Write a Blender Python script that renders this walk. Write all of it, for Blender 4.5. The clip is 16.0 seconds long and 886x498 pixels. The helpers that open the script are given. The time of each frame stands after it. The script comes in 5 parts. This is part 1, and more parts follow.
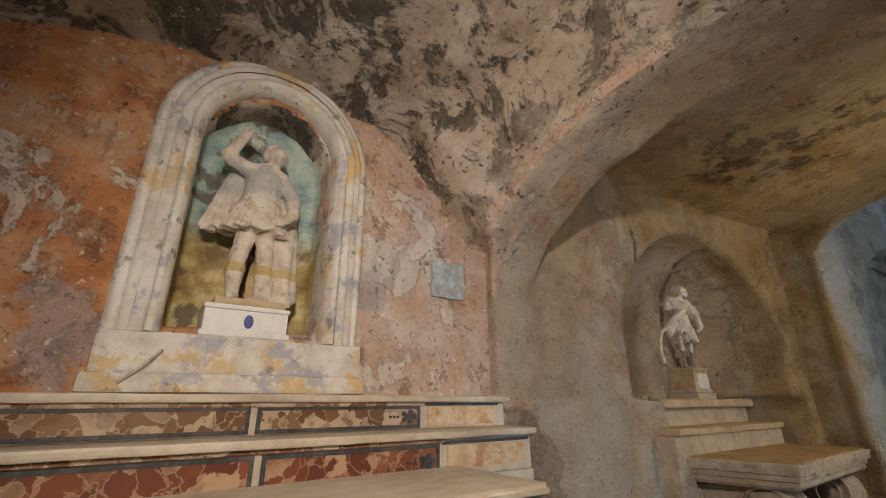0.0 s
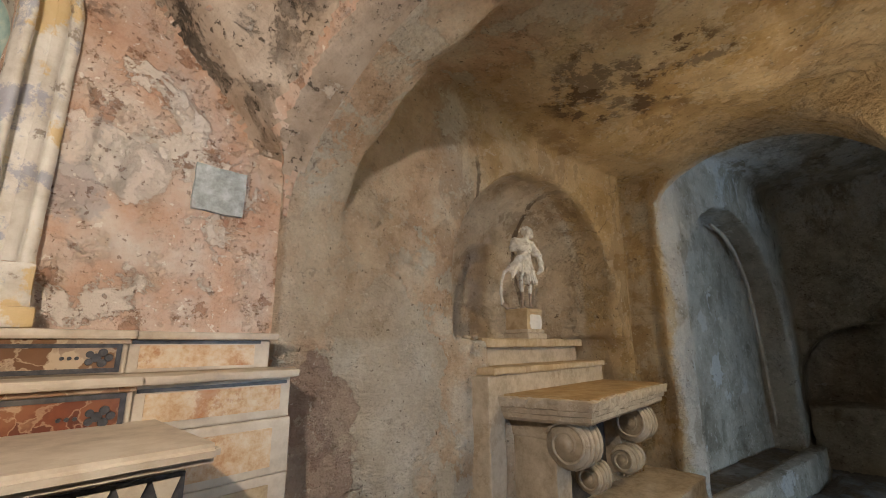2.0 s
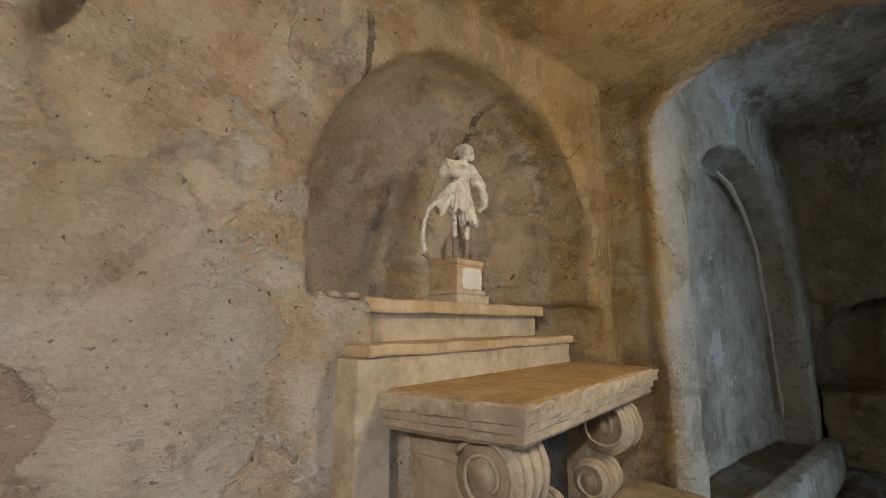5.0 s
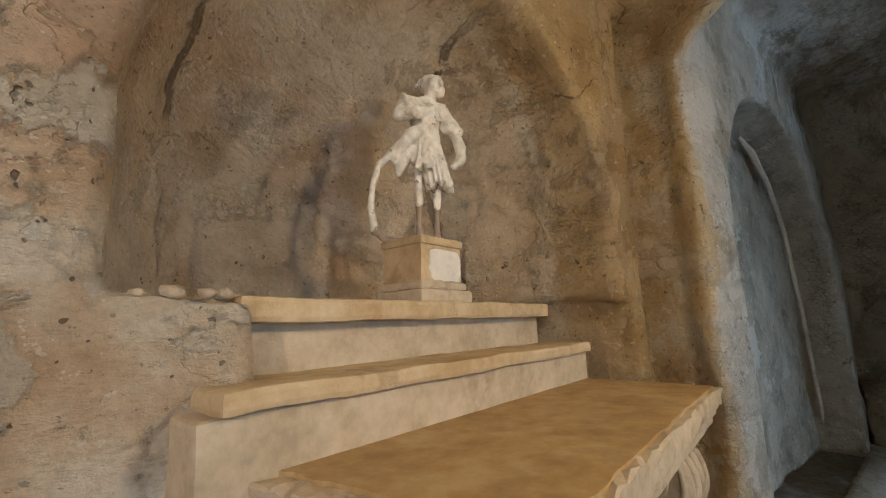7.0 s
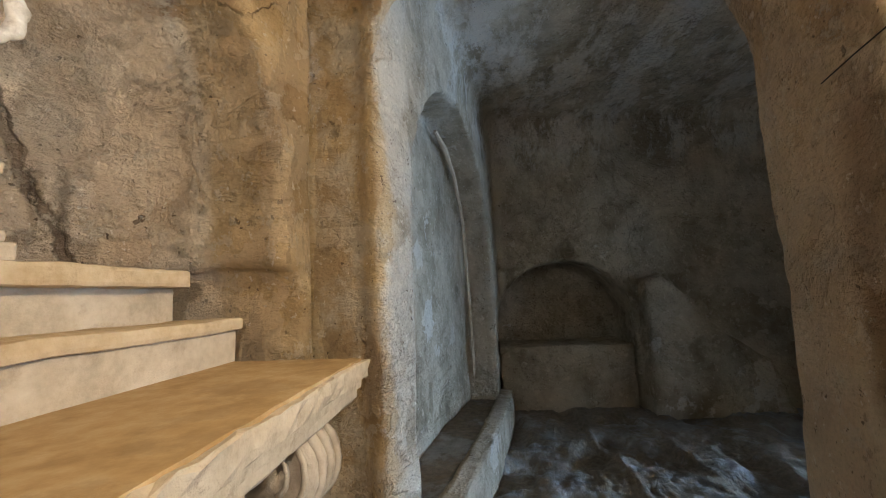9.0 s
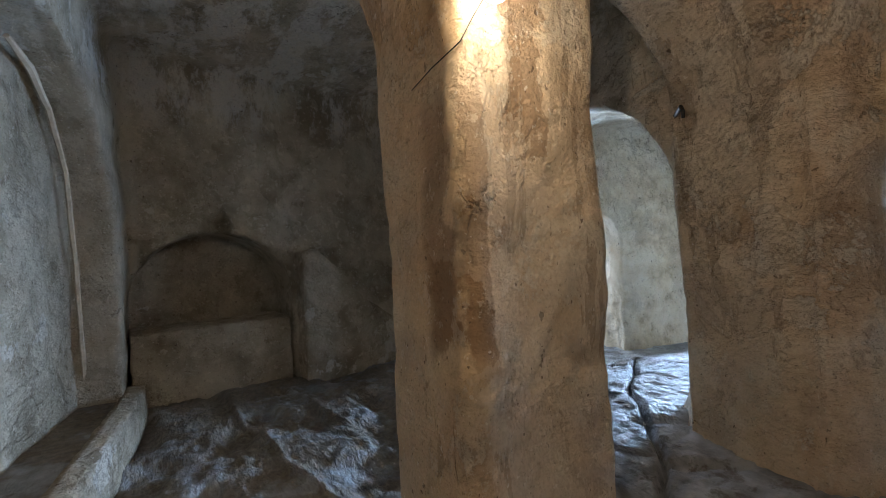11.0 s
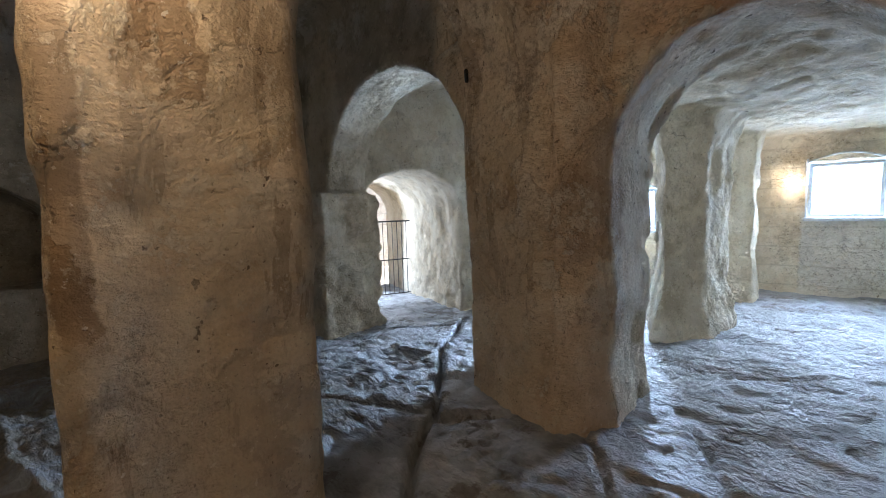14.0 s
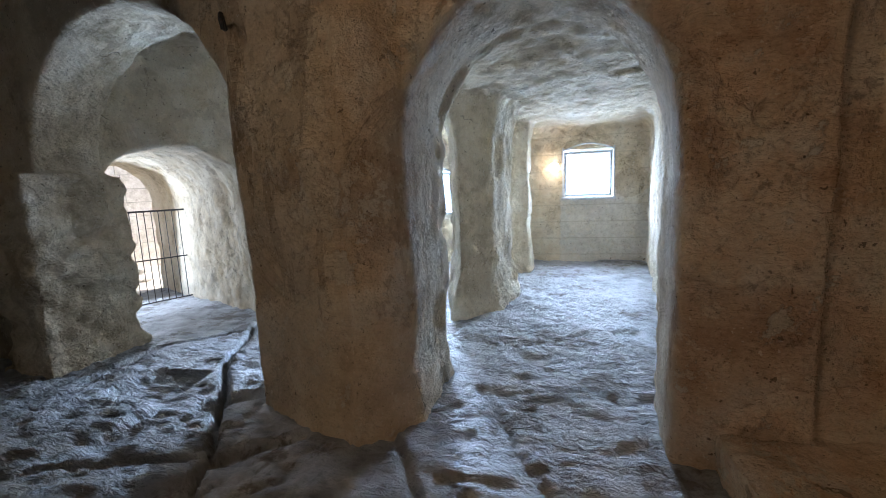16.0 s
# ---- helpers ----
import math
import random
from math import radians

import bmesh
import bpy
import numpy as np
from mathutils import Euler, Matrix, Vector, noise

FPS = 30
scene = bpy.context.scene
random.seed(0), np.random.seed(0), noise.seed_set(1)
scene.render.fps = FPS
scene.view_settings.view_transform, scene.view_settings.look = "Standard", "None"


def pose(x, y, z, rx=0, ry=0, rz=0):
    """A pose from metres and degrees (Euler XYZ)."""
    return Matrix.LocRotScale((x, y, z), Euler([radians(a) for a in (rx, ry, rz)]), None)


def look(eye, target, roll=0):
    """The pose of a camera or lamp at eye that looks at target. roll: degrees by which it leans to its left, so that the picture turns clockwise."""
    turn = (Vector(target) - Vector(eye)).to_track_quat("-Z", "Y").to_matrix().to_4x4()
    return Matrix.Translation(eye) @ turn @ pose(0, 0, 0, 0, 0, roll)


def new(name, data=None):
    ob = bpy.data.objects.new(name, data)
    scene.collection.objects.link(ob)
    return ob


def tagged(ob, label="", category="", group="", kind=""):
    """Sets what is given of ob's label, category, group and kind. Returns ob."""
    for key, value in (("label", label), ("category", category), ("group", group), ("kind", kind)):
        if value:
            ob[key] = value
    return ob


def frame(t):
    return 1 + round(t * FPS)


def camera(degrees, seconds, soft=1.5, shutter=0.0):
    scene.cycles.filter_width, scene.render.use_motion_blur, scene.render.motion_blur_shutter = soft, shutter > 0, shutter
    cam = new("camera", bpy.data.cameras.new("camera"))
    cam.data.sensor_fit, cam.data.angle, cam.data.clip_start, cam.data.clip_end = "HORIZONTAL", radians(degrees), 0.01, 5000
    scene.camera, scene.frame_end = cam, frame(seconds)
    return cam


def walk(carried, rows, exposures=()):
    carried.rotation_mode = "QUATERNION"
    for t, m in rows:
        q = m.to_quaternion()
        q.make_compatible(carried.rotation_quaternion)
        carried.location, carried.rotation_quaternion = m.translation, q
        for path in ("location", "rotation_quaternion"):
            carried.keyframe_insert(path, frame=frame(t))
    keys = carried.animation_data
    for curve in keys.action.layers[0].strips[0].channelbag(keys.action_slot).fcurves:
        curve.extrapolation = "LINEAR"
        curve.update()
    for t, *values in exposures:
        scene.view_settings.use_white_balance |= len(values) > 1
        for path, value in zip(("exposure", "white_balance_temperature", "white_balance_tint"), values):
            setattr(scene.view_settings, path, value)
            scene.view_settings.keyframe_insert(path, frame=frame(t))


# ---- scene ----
# ---------------------------------------------------------------- camera
cam = camera(92.5, 16.0, soft=0.9)
PATH = [
    (0, (2.127, -1.465, 1.44), (3.188, 0.087, 2.125), -0.3),
    (0.5, (2.247, -1.492, 1.44), (3.46, -0.023, 2.051), -1.2),
    (1, (2.401, -1.488, 1.426), (3.707, -0.081, 1.985), -0.7),
    (1.5, (2.564, -1.473, 1.435), (3.936, -0.109, 1.939), -1.0),
    (2, (2.739, -1.494, 1.422), (4.168, -0.167, 1.865), -0.4),
    (2.5, (2.883, -1.467, 1.418), (4.345, -0.158, 1.807), -0.4),
    (3, (3.035, -1.4, 1.41), (4.511, -0.099, 1.773), -0.1),
    (3.5, (3.203, -1.35, 1.409), (4.682, -0.053, 1.768), -0.1),
    (4, (3.397, -1.3, 1.393), (4.873, 0.002, 1.748), 0.4),
    (6.5, (4.234, -0.893, 1.365), (5.704, 0.425, 1.689), -1.4),
    (7, (4.339, -0.798, 1.391), (5.84, 0.477, 1.743), -2.2),
    (7.5, (4.42, -0.777, 1.387), (6.024, 0.361, 1.756), -3.5),
    (8, (4.543, -0.816, 1.381), (6.309, 0.054, 1.73), -4.0),
    (8.5, (4.626, -0.885, 1.362), (6.529, -0.352, 1.674), -2.5),
    (9, (4.693, -0.919, 1.35), (6.673, -0.727, 1.557), -2.8),
    (9.5, (4.775, -0.941, 1.35), (6.748, -1.22, 1.513), -3.3),
    (10, (4.793, -0.975, 1.349), (6.654, -1.697, 1.473), -3.3),
    (12.5, (4.498, -1.432, 1.303), (5.963, -2.792, 1.223), -2.3),
    (13, (4.412, -1.558, 1.298), (5.848, -2.945, 1.188), -2.2),
    (13.5, (4.341, -1.644, 1.302), (5.73, -3.075, 1.158), -2.0),
    (14, (4.325, -1.72, 1.296), (5.612, -3.24, 1.108), -1.8),
    (14.5, (4.351, -1.831, 1.307), (5.454, -3.484, 1.081), -1.4),
    (15, (4.398, -1.927, 1.3), (5.29, -3.699, 1.053), -1.5),
    (15.5, (4.401, -1.997, 1.288), (5.089, -3.856, 1.021), -2.2),
    (16, (4.395, -2.075, 1.279), (4.91, -3.985, 0.988), -2.4)
]
walk(cam, [(t, look(eye, target, roll)) for t, eye, target, roll in PATH],
     exposures=[(0, -0.5, 6400, 10), (1.5, -0.25, 6450, 10), (3, 0.0, 6550, 10), (7, 0.24, 6650, 10), (8.5, 0.65, 6400, 10), (9.2, 0.9, 6250, 10), (10.2, 1.08, 6100, 12),
                (12.3, 0.75, 6450, 14), (13.5, 0.65, 6550, 15), (16, 0.5, 6650, 16)])

# ---------------------------------------------------------------- light
world = bpy.data.worlds.new("sky")
scene.world = world
world.use_nodes = True
wn = world.node_tree.nodes
sky = wn.new("ShaderNodeTexSky")
sky.sky_type, sky.sun_disc = "NISHITA", False
sky.sun_elevation, sky.sun_rotation = radians(64), radians(235)
wn["Background"].inputs["Strength"].default_value = 0.12
world.node_tree.links.new(sky.outputs["Color"], wn["Background"].inputs["Color"])


def lamp(name, kind, power, colour, m, size=0.1, size_y=None, spread=None):
    data = bpy.data.lights.new(name, kind)
    data.energy, data.color = power, colour
    if kind == "AREA":
        data.size = size
        if size_y:
            data.shape, data.size_y = "RECTANGLE", size_y
        if spread:
            data.spread = radians(spread)
    elif kind == "SPOT":
        data.spot_size, data.spot_blend, data.shadow_soft_size = radians(spread), 1.0, size
    elif kind == "SUN":
        data.angle = radians(0.5)
    else:
        data.shadow_soft_size = size
    ob = new(name, data)
    ob.matrix_world = m
    return ob


lamp("sun", "SUN", 5.0, (1.0, 0.95, 0.87), look((0, 0, 10), (3.6, 2.6, 1.0)))
# the bulb on the pillar, the floodlight before the altar, and the daylight at the openings
lamp("pillar_bulb_light", "SPOT", 43, (1.0, 0.77, 0.46), look((5.45, -1.88, 2.12), (4.95, -0.2, 1.72)), 0.012, None, 178)
lamp("pillar_bulb_spill", "POINT", 10, (1.0, 0.78, 0.50), pose(5.36, -1.84, 2.12), 0.03)
lamp("floodlight_light", "SPOT", 172, (1.0, 0.85, 0.70), look((1.95, -1.85, 2.25), (3.3, 0.1, 1.6)), 0.04, None, 112)
lamp("window_light", "AREA", 92, (0.50, 0.72, 1.0), look((3.9, -9.34, 1.38), (3.9, -5, -0.6)), 0.70, 0.66, 130)
lamp("window_light", "AREA", 290, (0.50, 0.72, 1.0), look((6.4, -9.34, 1.2), (6.7, -5, -0.2)), 0.62, 0.64, 130)
lamp("gateway_light", "AREA", 50, (0.60, 0.78, 1.0), look((10.35, -6.72, 0.75), (8.0, -5.6, 0.5)), 0.9, 1.5)
lamp("round_lamp_light", "POINT", 2.5, (1.0, 0.85, 0.62), pose(4.42, -8.95, 1.5), 0.06)

# ---------------------------------------------------------------- materials
def mat(name, rgb, rough=0.85, metal=0.0, emit=None):
    m = bpy.data.materials.new(name)
    m.use_nodes = True
    b = m.node_tree.nodes["Principled BSDF"]
    b.inputs["Base Color"].default_value = (*rgb, 1)
    b.inputs["Roughness"].default_value = rough
    b.inputs["Metallic"].default_value = metal
    if emit:
        b.inputs["Emission Color"].default_value = (*rgb, 1)
        b.inputs["Emission Strength"].default_value = emit
    return m


class Graph:
    """A small helper to write node materials."""

    def __init__(self, name, rough=0.9):
        self.m = bpy.data.materials.new(name)
        self.m.use_nodes = True
        self.t = self.m.node_tree
        self.out = self.t.nodes["Principled BSDF"]
        self.out.inputs["Roughness"].default_value = rough
        self.place = self.node("ShaderNodeTexCoord").outputs["Object"]
        self.axes = self.node("ShaderNodeSeparateXYZ", Vector=self.place).outputs

    def node(self, kind, props=(), **inputs):
        n = self.t.nodes.new(kind)
        props = dict(props)
        if "operation" in props:
            n.operation = props["operation"]
        if "interpolation_type" in props:
            n.interpolation_type = props["interpolation_type"]
        if "data_type" in props:
            n.data_type = props["data_type"]
        if "feature" in props:
            n.feature = props["feature"]
        for key, value in inputs.items():
            self.put(n.inputs[int(key[1:]) if key[0] == "_" else key], value)
        return n

    def put(self, socket, value):
        if isinstance(value, bpy.types.NodeSocket):
            self.t.links.new(value, socket)
        elif isinstance(value, tuple) and len(value) == 3 and socket.type == "RGBA":
            socket.default_value = (*value, 1)
        else:
            socket.default_value = value

    def noise(self, scale, detail=6, rough=0.6, distortion=0.0, shift=0.0, stretch=(1, 1, 1)):
        p = self.node("ShaderNodeMapping", Vector=self.place, Location=(shift, shift * 1.7, shift * 0.6), Scale=stretch).outputs[0]
        return self.node("ShaderNodeTexNoise", Vector=p, Scale=scale, Detail=detail, Roughness=rough, Distortion=distortion).outputs[0]

    def maths(self, how, a, b=0.0):
        return self.node("ShaderNodeMath", [("operation", how)], _0=a, _1=b).outputs[0]

    def step(self, value, lo, hi, to=1.0):
        return self.node("ShaderNodeMapRange", [("interpolation_type", "SMOOTHSTEP")], _0=value, _1=lo, _2=hi, _3=0.0, _4=to).outputs[0]

    def ramp(self, value, *stops):
        n = self.node("ShaderNodeValToRGB", Fac=value)
        while len(n.color_ramp.elements) < len(stops):
            n.color_ramp.elements.new(0.5)
        for e, (at, rgb) in zip(n.color_ramp.elements, stops):
            e.position, e.color = at, (*rgb, 1)
        return n.outputs[0]

    def mix(self, fac, a, b):
        n = self.node("ShaderNodeMix", [("data_type", "RGBA")], _0=fac)
        self.put(n.inputs[6], a)
        self.put(n.inputs[7], b)
        return n.outputs[2]

    def mask(self, scale, lo, hi, **more):
        return self.step(self.noise(scale, **more), lo, hi)

    def cracks(self, scale, width, shift=0.0):
        bend = self.node("ShaderNodeTexNoise", Vector=self.place, Scale=3.0, Detail=5.0).outputs["Color"]
        p = self.node("ShaderNodeVectorMath", [("operation", "MULTIPLY_ADD")], _0=bend, _1=(0.45, 0.45, 0.45), _2=self.place).outputs[0]
        d = self.node("ShaderNodeTexVoronoi", [("feature", "DISTANCE_TO_EDGE")], Vector=p, Scale=scale).outputs["Distance"]
        line = self.maths("SUBTRACT", 1.0, self.step(d, width * 0.3, width))
        return self.maths("MULTIPLY", line, self.mask(1.3, 0.54, 0.62, shift=5 + shift))

    def pits(self, scale, size, share=0.25):
        n = self.node("ShaderNodeTexVoronoi", Vector=self.place, Scale=scale)
        hole = self.maths("SUBTRACT", 1.0, self.step(n.outputs["Distance"], size * 0.5, size))
        red = self.node("ShaderNodeSeparateColor", Color=n.outputs["Color"]).outputs[0]
        return self.maths("MULTIPLY", hole, self.step(red, 1 - share, 1.01 - share))

    def total(self, *pairs):
        out = 0.0
        for value, weight in pairs:
            out = self.node("ShaderNodeMath", [("operation", "MULTIPLY_ADD")], _0=value, _1=weight, _2=out).outputs[0]
        return out

    def finish(self, colour, height=None, strength=0.6, distance=0.03, rough=None):
        self.put(self.out.inputs["Base Color"], colour)
        if rough is not None:
            self.put(self.out.inputs["Roughness"], rough)
        if height is not None:
            bump = self.node("ShaderNodeBump", Strength=strength, Distance=distance, Height=height)
            self.t.links.new(bump.outputs[0], self.out.inputs["Normal"])
        return self.m


def make_rock():
    g = Graph("rock_and_plaster", 0.92)
    x, y, z = g.axes
    big, mid, small, grain = g.noise(0.9, 5), g.noise(3.6, 9, 0.65), g.noise(15, 7, 0.65), g.noise(70, 4, 0.7)
    tone = g.total((big, 0.45), (mid, 0.55))
    nave = g.ramp(tone, (0.37, (0.44, 0.31, 0.19)), (0.44, (0.61, 0.46, 0.30)), (0.51, (0.72, 0.58, 0.42)), (0.58, (0.82, 0.74, 0.62)))
    rosy = g.mask(1.1, 0.50, 0.64, shift=3.1)
    nave = g.mix(g.maths("MULTIPLY", rosy, 0.45), nave, (0.60, 0.38, 0.26))
    lost = g.mask(1.25, 0.535, 0.56, detail=10, rough=0.62, distortion=0.5, shift=1.3)
    nave = g.mix(g.maths("MULTIPLY", lost, 0.55), nave, g.ramp(small, (0.35, (0.30, 0.22, 0.16)), (0.65, (0.48, 0.38, 0.29))))
    lime = g.mask(1.7, 0.55, 0.57, detail=11, rough=0.68, distortion=0.3, shift=8.7)
    lime = g.maths("MAXIMUM", lime, g.mask(4.2, 0.60, 0.62, detail=10, rough=0.7, shift=5.9))
    # the bare white patch on the wall between the altars
    d1 = g.node("ShaderNodeVectorMath", [("operation", "DISTANCE")], _0=g.node("ShaderNodeMapping", Vector=g.place, Scale=(1.0, 0.3, 0.62)).outputs[0], _1=(4.04, 0.0, 0.74)).outputs["Value"]
    lime = g.maths("MAXIMUM", lime, g.maths("SUBTRACT", 1.0, g.step(g.total((d1, 1.0), (mid, 0.5), (big, 0.25)), 0.70, 0.72)))
    nave = g.mix(g.maths("MULTIPLY", lime, 0.88), nave, g.ramp(mid, (0.38, (0.62, 0.56, 0.46)), (0.60, (0.82, 0.78, 0.70))))
    d3 = g.node("ShaderNodeVectorMath", [("operation", "DISTANCE")], _0=g.node("ShaderNodeMapping", Vector=g.place, Scale=(1.0, 0.3, 0.6)).outputs[0], _1=(3.70, 0.0, 0.58)).outputs["Value"]
    bare = g.maths("SUBTRACT", 1.0, g.step(g.total((d3, 1.0), (mid, 0.4)), 0.42, 0.435))
    nave = g.mix(g.maths("MULTIPLY", bare, 0.8), nave, g.ramp(small, (0.35, (0.38, 0.25, 0.20)), (0.65, (0.54, 0.39, 0.32))))
    plastered = g.maths("MULTIPLY", g.step(g.total((x, 1.0), (mid, 0.2)), 5.5, 5.6), g.mask(1.6, 0.40, 0.44, detail=10, rough=0.66, shift=5.2))
    nave = g.mix(g.maths("MULTIPLY", plastered, 0.55), nave, (0.76, 0.64, 0.47))
    peach = g.maths("SUBTRACT", 1.0, g.step(g.total((x, 1.0), (mid, 0.9), (small, 0.3)), 4.75, 5.35))
    peach = g.maths("MULTIPLY", peach, g.maths("SUBTRACT", 1.0, g.maths("MAXIMUM", lime, bare)))
    nave = g.mix(g.maths("MULTIPLY", peach, 0.55), nave, g.ramp(mid, (0.36, (0.58, 0.37, 0.24)), (0.48, (0.78, 0.58, 0.42)), (0.62, (0.86, 0.76, 0.63))))
    wash = g.maths("MULTIPLY", g.step(g.total((x, 1.0), (z, 0.55), (mid, 0.8), (small, 0.25)), 6.35, 6.75), g.maths("SUBTRACT", 1.0, g.step(y, 0.0, 0.06)))
    wash = g.maths("MULTIPLY", wash, g.step(g.total((y, 1.0), (mid, 0.6)), -1.75, -1.45))
    nave = g.mix(g.maths("MULTIPLY", wash, 0.62), nave, g.ramp(mid, (0.36, (0.44, 0.28, 0.10)), (0.52, (0.60, 0.42, 0.18)), (0.64, (0.70, 0.53, 0.27))))
    inner = g.maths("MULTIPLY", g.step(y, 0.07, 0.11), g.step(z, 1.44, 1.47))
    nave = g.mix(g.maths("MULTIPLY", inner, 0.6), nave, g.ramp(mid, (0.36, (0.50, 0.37, 0.24)), (0.62, (0.76, 0.64, 0.49))))
    # brown water stains that run down the pillars and arches
    run = g.mask(1.0, 0.575, 0.59, detail=10, rough=0.62, shift=4.4, stretch=(3.2, 3.2, 0.7))
    run = g.maths("MULTIPLY", run, g.step(x, 4.8, 5.4))
    nave = g.mix(g.maths("MULTIPLY", run, 0.5), nave, g.ramp(small, (0.3, (0.24, 0.155, 0.085)), (0.7, (0.40, 0.28, 0.17))))
    spot = g.node("ShaderNodeVectorMath", [("operation", "DISTANCE")], _0=g.place, _1=(4.95, -0.85, 2.82)).outputs["Value"]
    peel = g.maths("MULTIPLY", g.mask(4.5, 0.50, 0.55, detail=12, rough=0.75, shift=2.2), g.maths("SUBTRACT", 1.0, g.step(g.total((spot, 1.0), (mid, 0.5)), 0.65, 0.8)))
    # the long stain and the dark blotch on the pillar
    on = g.maths("MULTIPLY", g.step(x, 5.45, 5.5), g.maths("SUBTRACT", 1.0, g.step(x, 5.9, 6.0)))
    ya = g.maths("ABSOLUTE", g.total((y, 1.0), (mid, 0.10), (small, 0.06), (1.84, 1.0)))
    streak = g.maths("MULTIPLY", g.maths("SUBTRACT", 1.0, g.step(ya, 0.035, 0.05)), g.maths("MULTIPLY", g.step(z, 0.9, 1.05), g.maths("SUBTRACT", 1.0, g.step(z, 1.75, 1.9))))
    yb = g.maths("ABSOLUTE", g.total((y, 1.0), (mid, 0.5), (1.92, 1.0)))
    blotch = g.maths("MULTIPLY", g.maths("SUBTRACT", 1.0, g.step(yb, 0.09, 0.105)), g.step(g.total((z, 1.0), (small, 0.4)), 1.84, 1.87))
    mark = g.maths("MULTIPLY", g.maths("MAXIMUM", streak, g.maths("MULTIPLY", blotch, 0.8)), on)
    nave = g.mix(g.maths("MULTIPLY", mark, 0.8), nave, (0.25, 0.145, 0.07))
    nave = g.mix(peel, nave, (0.17, 0.11, 0.065))
    grey = g.ramp(tone, (0.38, (0.29, 0.24, 0.17)), (0.50, (0.46, 0.395, 0.295)), (0.62, (0.62, 0.55, 0.44)))
    salt = g.maths("MULTIPLY", g.mask(1.5, 0.47, 0.56, detail=12, rough=0.74, shift=6.1, stretch=(1, 2.2, 1)), g.step(z, 2.6, 2.95))
    salt = g.maths("MAXIMUM", salt, g.maths("MULTIPLY", g.mask(1.8, 0.63, 0.65, detail=10, shift=9.3), 0.8))
    grey = g.mix(salt, grey, (0.72, 0.68, 0.62))
    # worn limewash on the chapel's arch
    xw = g.total((x, 1.0), (mid, 0.22))
    band = g.maths("MULTIPLY", g.step(xw, 6.56, 6.60), g.maths("SUBTRACT", 1.0, g.step(xw, 6.79, 6.84)))
    band = g.maths("MAXIMUM", band, g.maths("MULTIPLY", g.step(xw, 9.46, 9.50), g.maths("SUBTRACT", 1.0, g.step(xw, 9.70, 9.74))))
    band = g.maths("MULTIPLY", band, g.step(y, -1.18, -1.10))
    band = g.maths("MULTIPLY", band, g.mask(2.6, 0.36, 0.44, detail=10, shift=2.9))
    grey = g.mix(g.maths("MULTIPLY", band, 0.9), grey, (0.66, 0.60, 0.50))
    pale = g.ramp(tone, (0.38, (0.50, 0.405, 0.28)), (0.46, (0.72, 0.61, 0.45)), (0.58, (0.84, 0.76, 0.63)))
    pale = g.mix(g.maths("MULTIPLY", g.mask(1.5, 0.55, 0.58, detail=9, shift=7.7), 0.4), pale, (0.52, 0.44, 0.33))
    east = g.step(g.total((x, 1.0), (mid, 0.3)), 6.60, 6.68)
    south = g.step(g.total((y, -1.0), (x, -0.1), (mid, 0.35)), 3.82, 4.02)
    far = g.maths("SUBTRACT", 1.0, g.step(y, -8.95, -8.85))
    patch = g.maths("MULTIPLY", g.step(g.total((z, -1.0), (mid, 0.9)), -0.70, -0.66), g.maths("SUBTRACT", 1.0, g.step(g.total((x, 1.0), (small, 0.1)), 4.36, 4.40)))
    pale = g.mix(g.maths("MULTIPLY", g.maths("MULTIPLY", patch, far), 0.75), pale, g.ramp(small, (0.35, (0.60, 0.58, 0.54)), (0.65, (0.78, 0.76, 0.72))))
    spot2 = g.node("ShaderNodeVectorMath", [("operation", "DISTANCE")], _0=g.place, _1=(3.32, -9.1, 1.22)).outputs["Value"]
    pale = g.mix(g.maths("MULTIPLY", g.maths("SUBTRACT", 1.0, g.step(g.total((spot2, 1.0), (small, 0.1)), 0.26, 0.28)), 0.7), pale, (0.46, 0.38, 0.27))
    joint = g.maths("MULTIPLY", g.maths("SUBTRACT", 1.0, g.step(g.maths("ABSOLUTE", g.total((g.maths("FRACT", g.total((z, 3.8), (small, 0.10))), 1.0), (-0.5, 1.0))), 0.02, 0.05)), far)
    pale = g.mix(g.maths("MULTIPLY", joint, 0.35), pale, (0.42, 0.35, 0.25))
    pier = g.node("ShaderNodeVectorMath", [("operation", "DISTANCE")], _0=g.node("ShaderNodeMapping", Vector=g.place, Scale=(1, 1, 0.2)).outputs[0], _1=(8.2, -4.7, 0.15)).outputs["Value"]
    south = g.maths("MAXIMUM", south, g.maths("SUBTRACT", 1.0, g.step(g.total((pier, 1.0), (small, 0.2)), 0.60, 0.68)))
    colour = g.mix(south, g.mix(east, nave, grey), pale)
    crack, pit = g.maths('MULTIPLY', g.cracks(1.0, 0.006), g.mask(2.3, 0.50, 0.58, detail=6, shift=4.9)), g.maths("MAXIMUM", g.mask(17, 0.695, 0.715, detail=3, rough=0.6, shift=3.8), g.mask(40, 0.71, 0.735, detail=2, rough=0.5, shift=6.2))
    # the long splits in the plaster of the niche
    inside = g.maths("MULTIPLY", g.step(y, -0.12, -0.02), g.maths("MULTIPLY", g.step(z, 1.46, 1.5), g.maths("SUBTRACT", 1.0, g.step(z, 2.5, 2.6))))
    wave = g.total((g.noise(2.2, 6, 0.6, shift=2.5), 0.11), (small, 0.05))
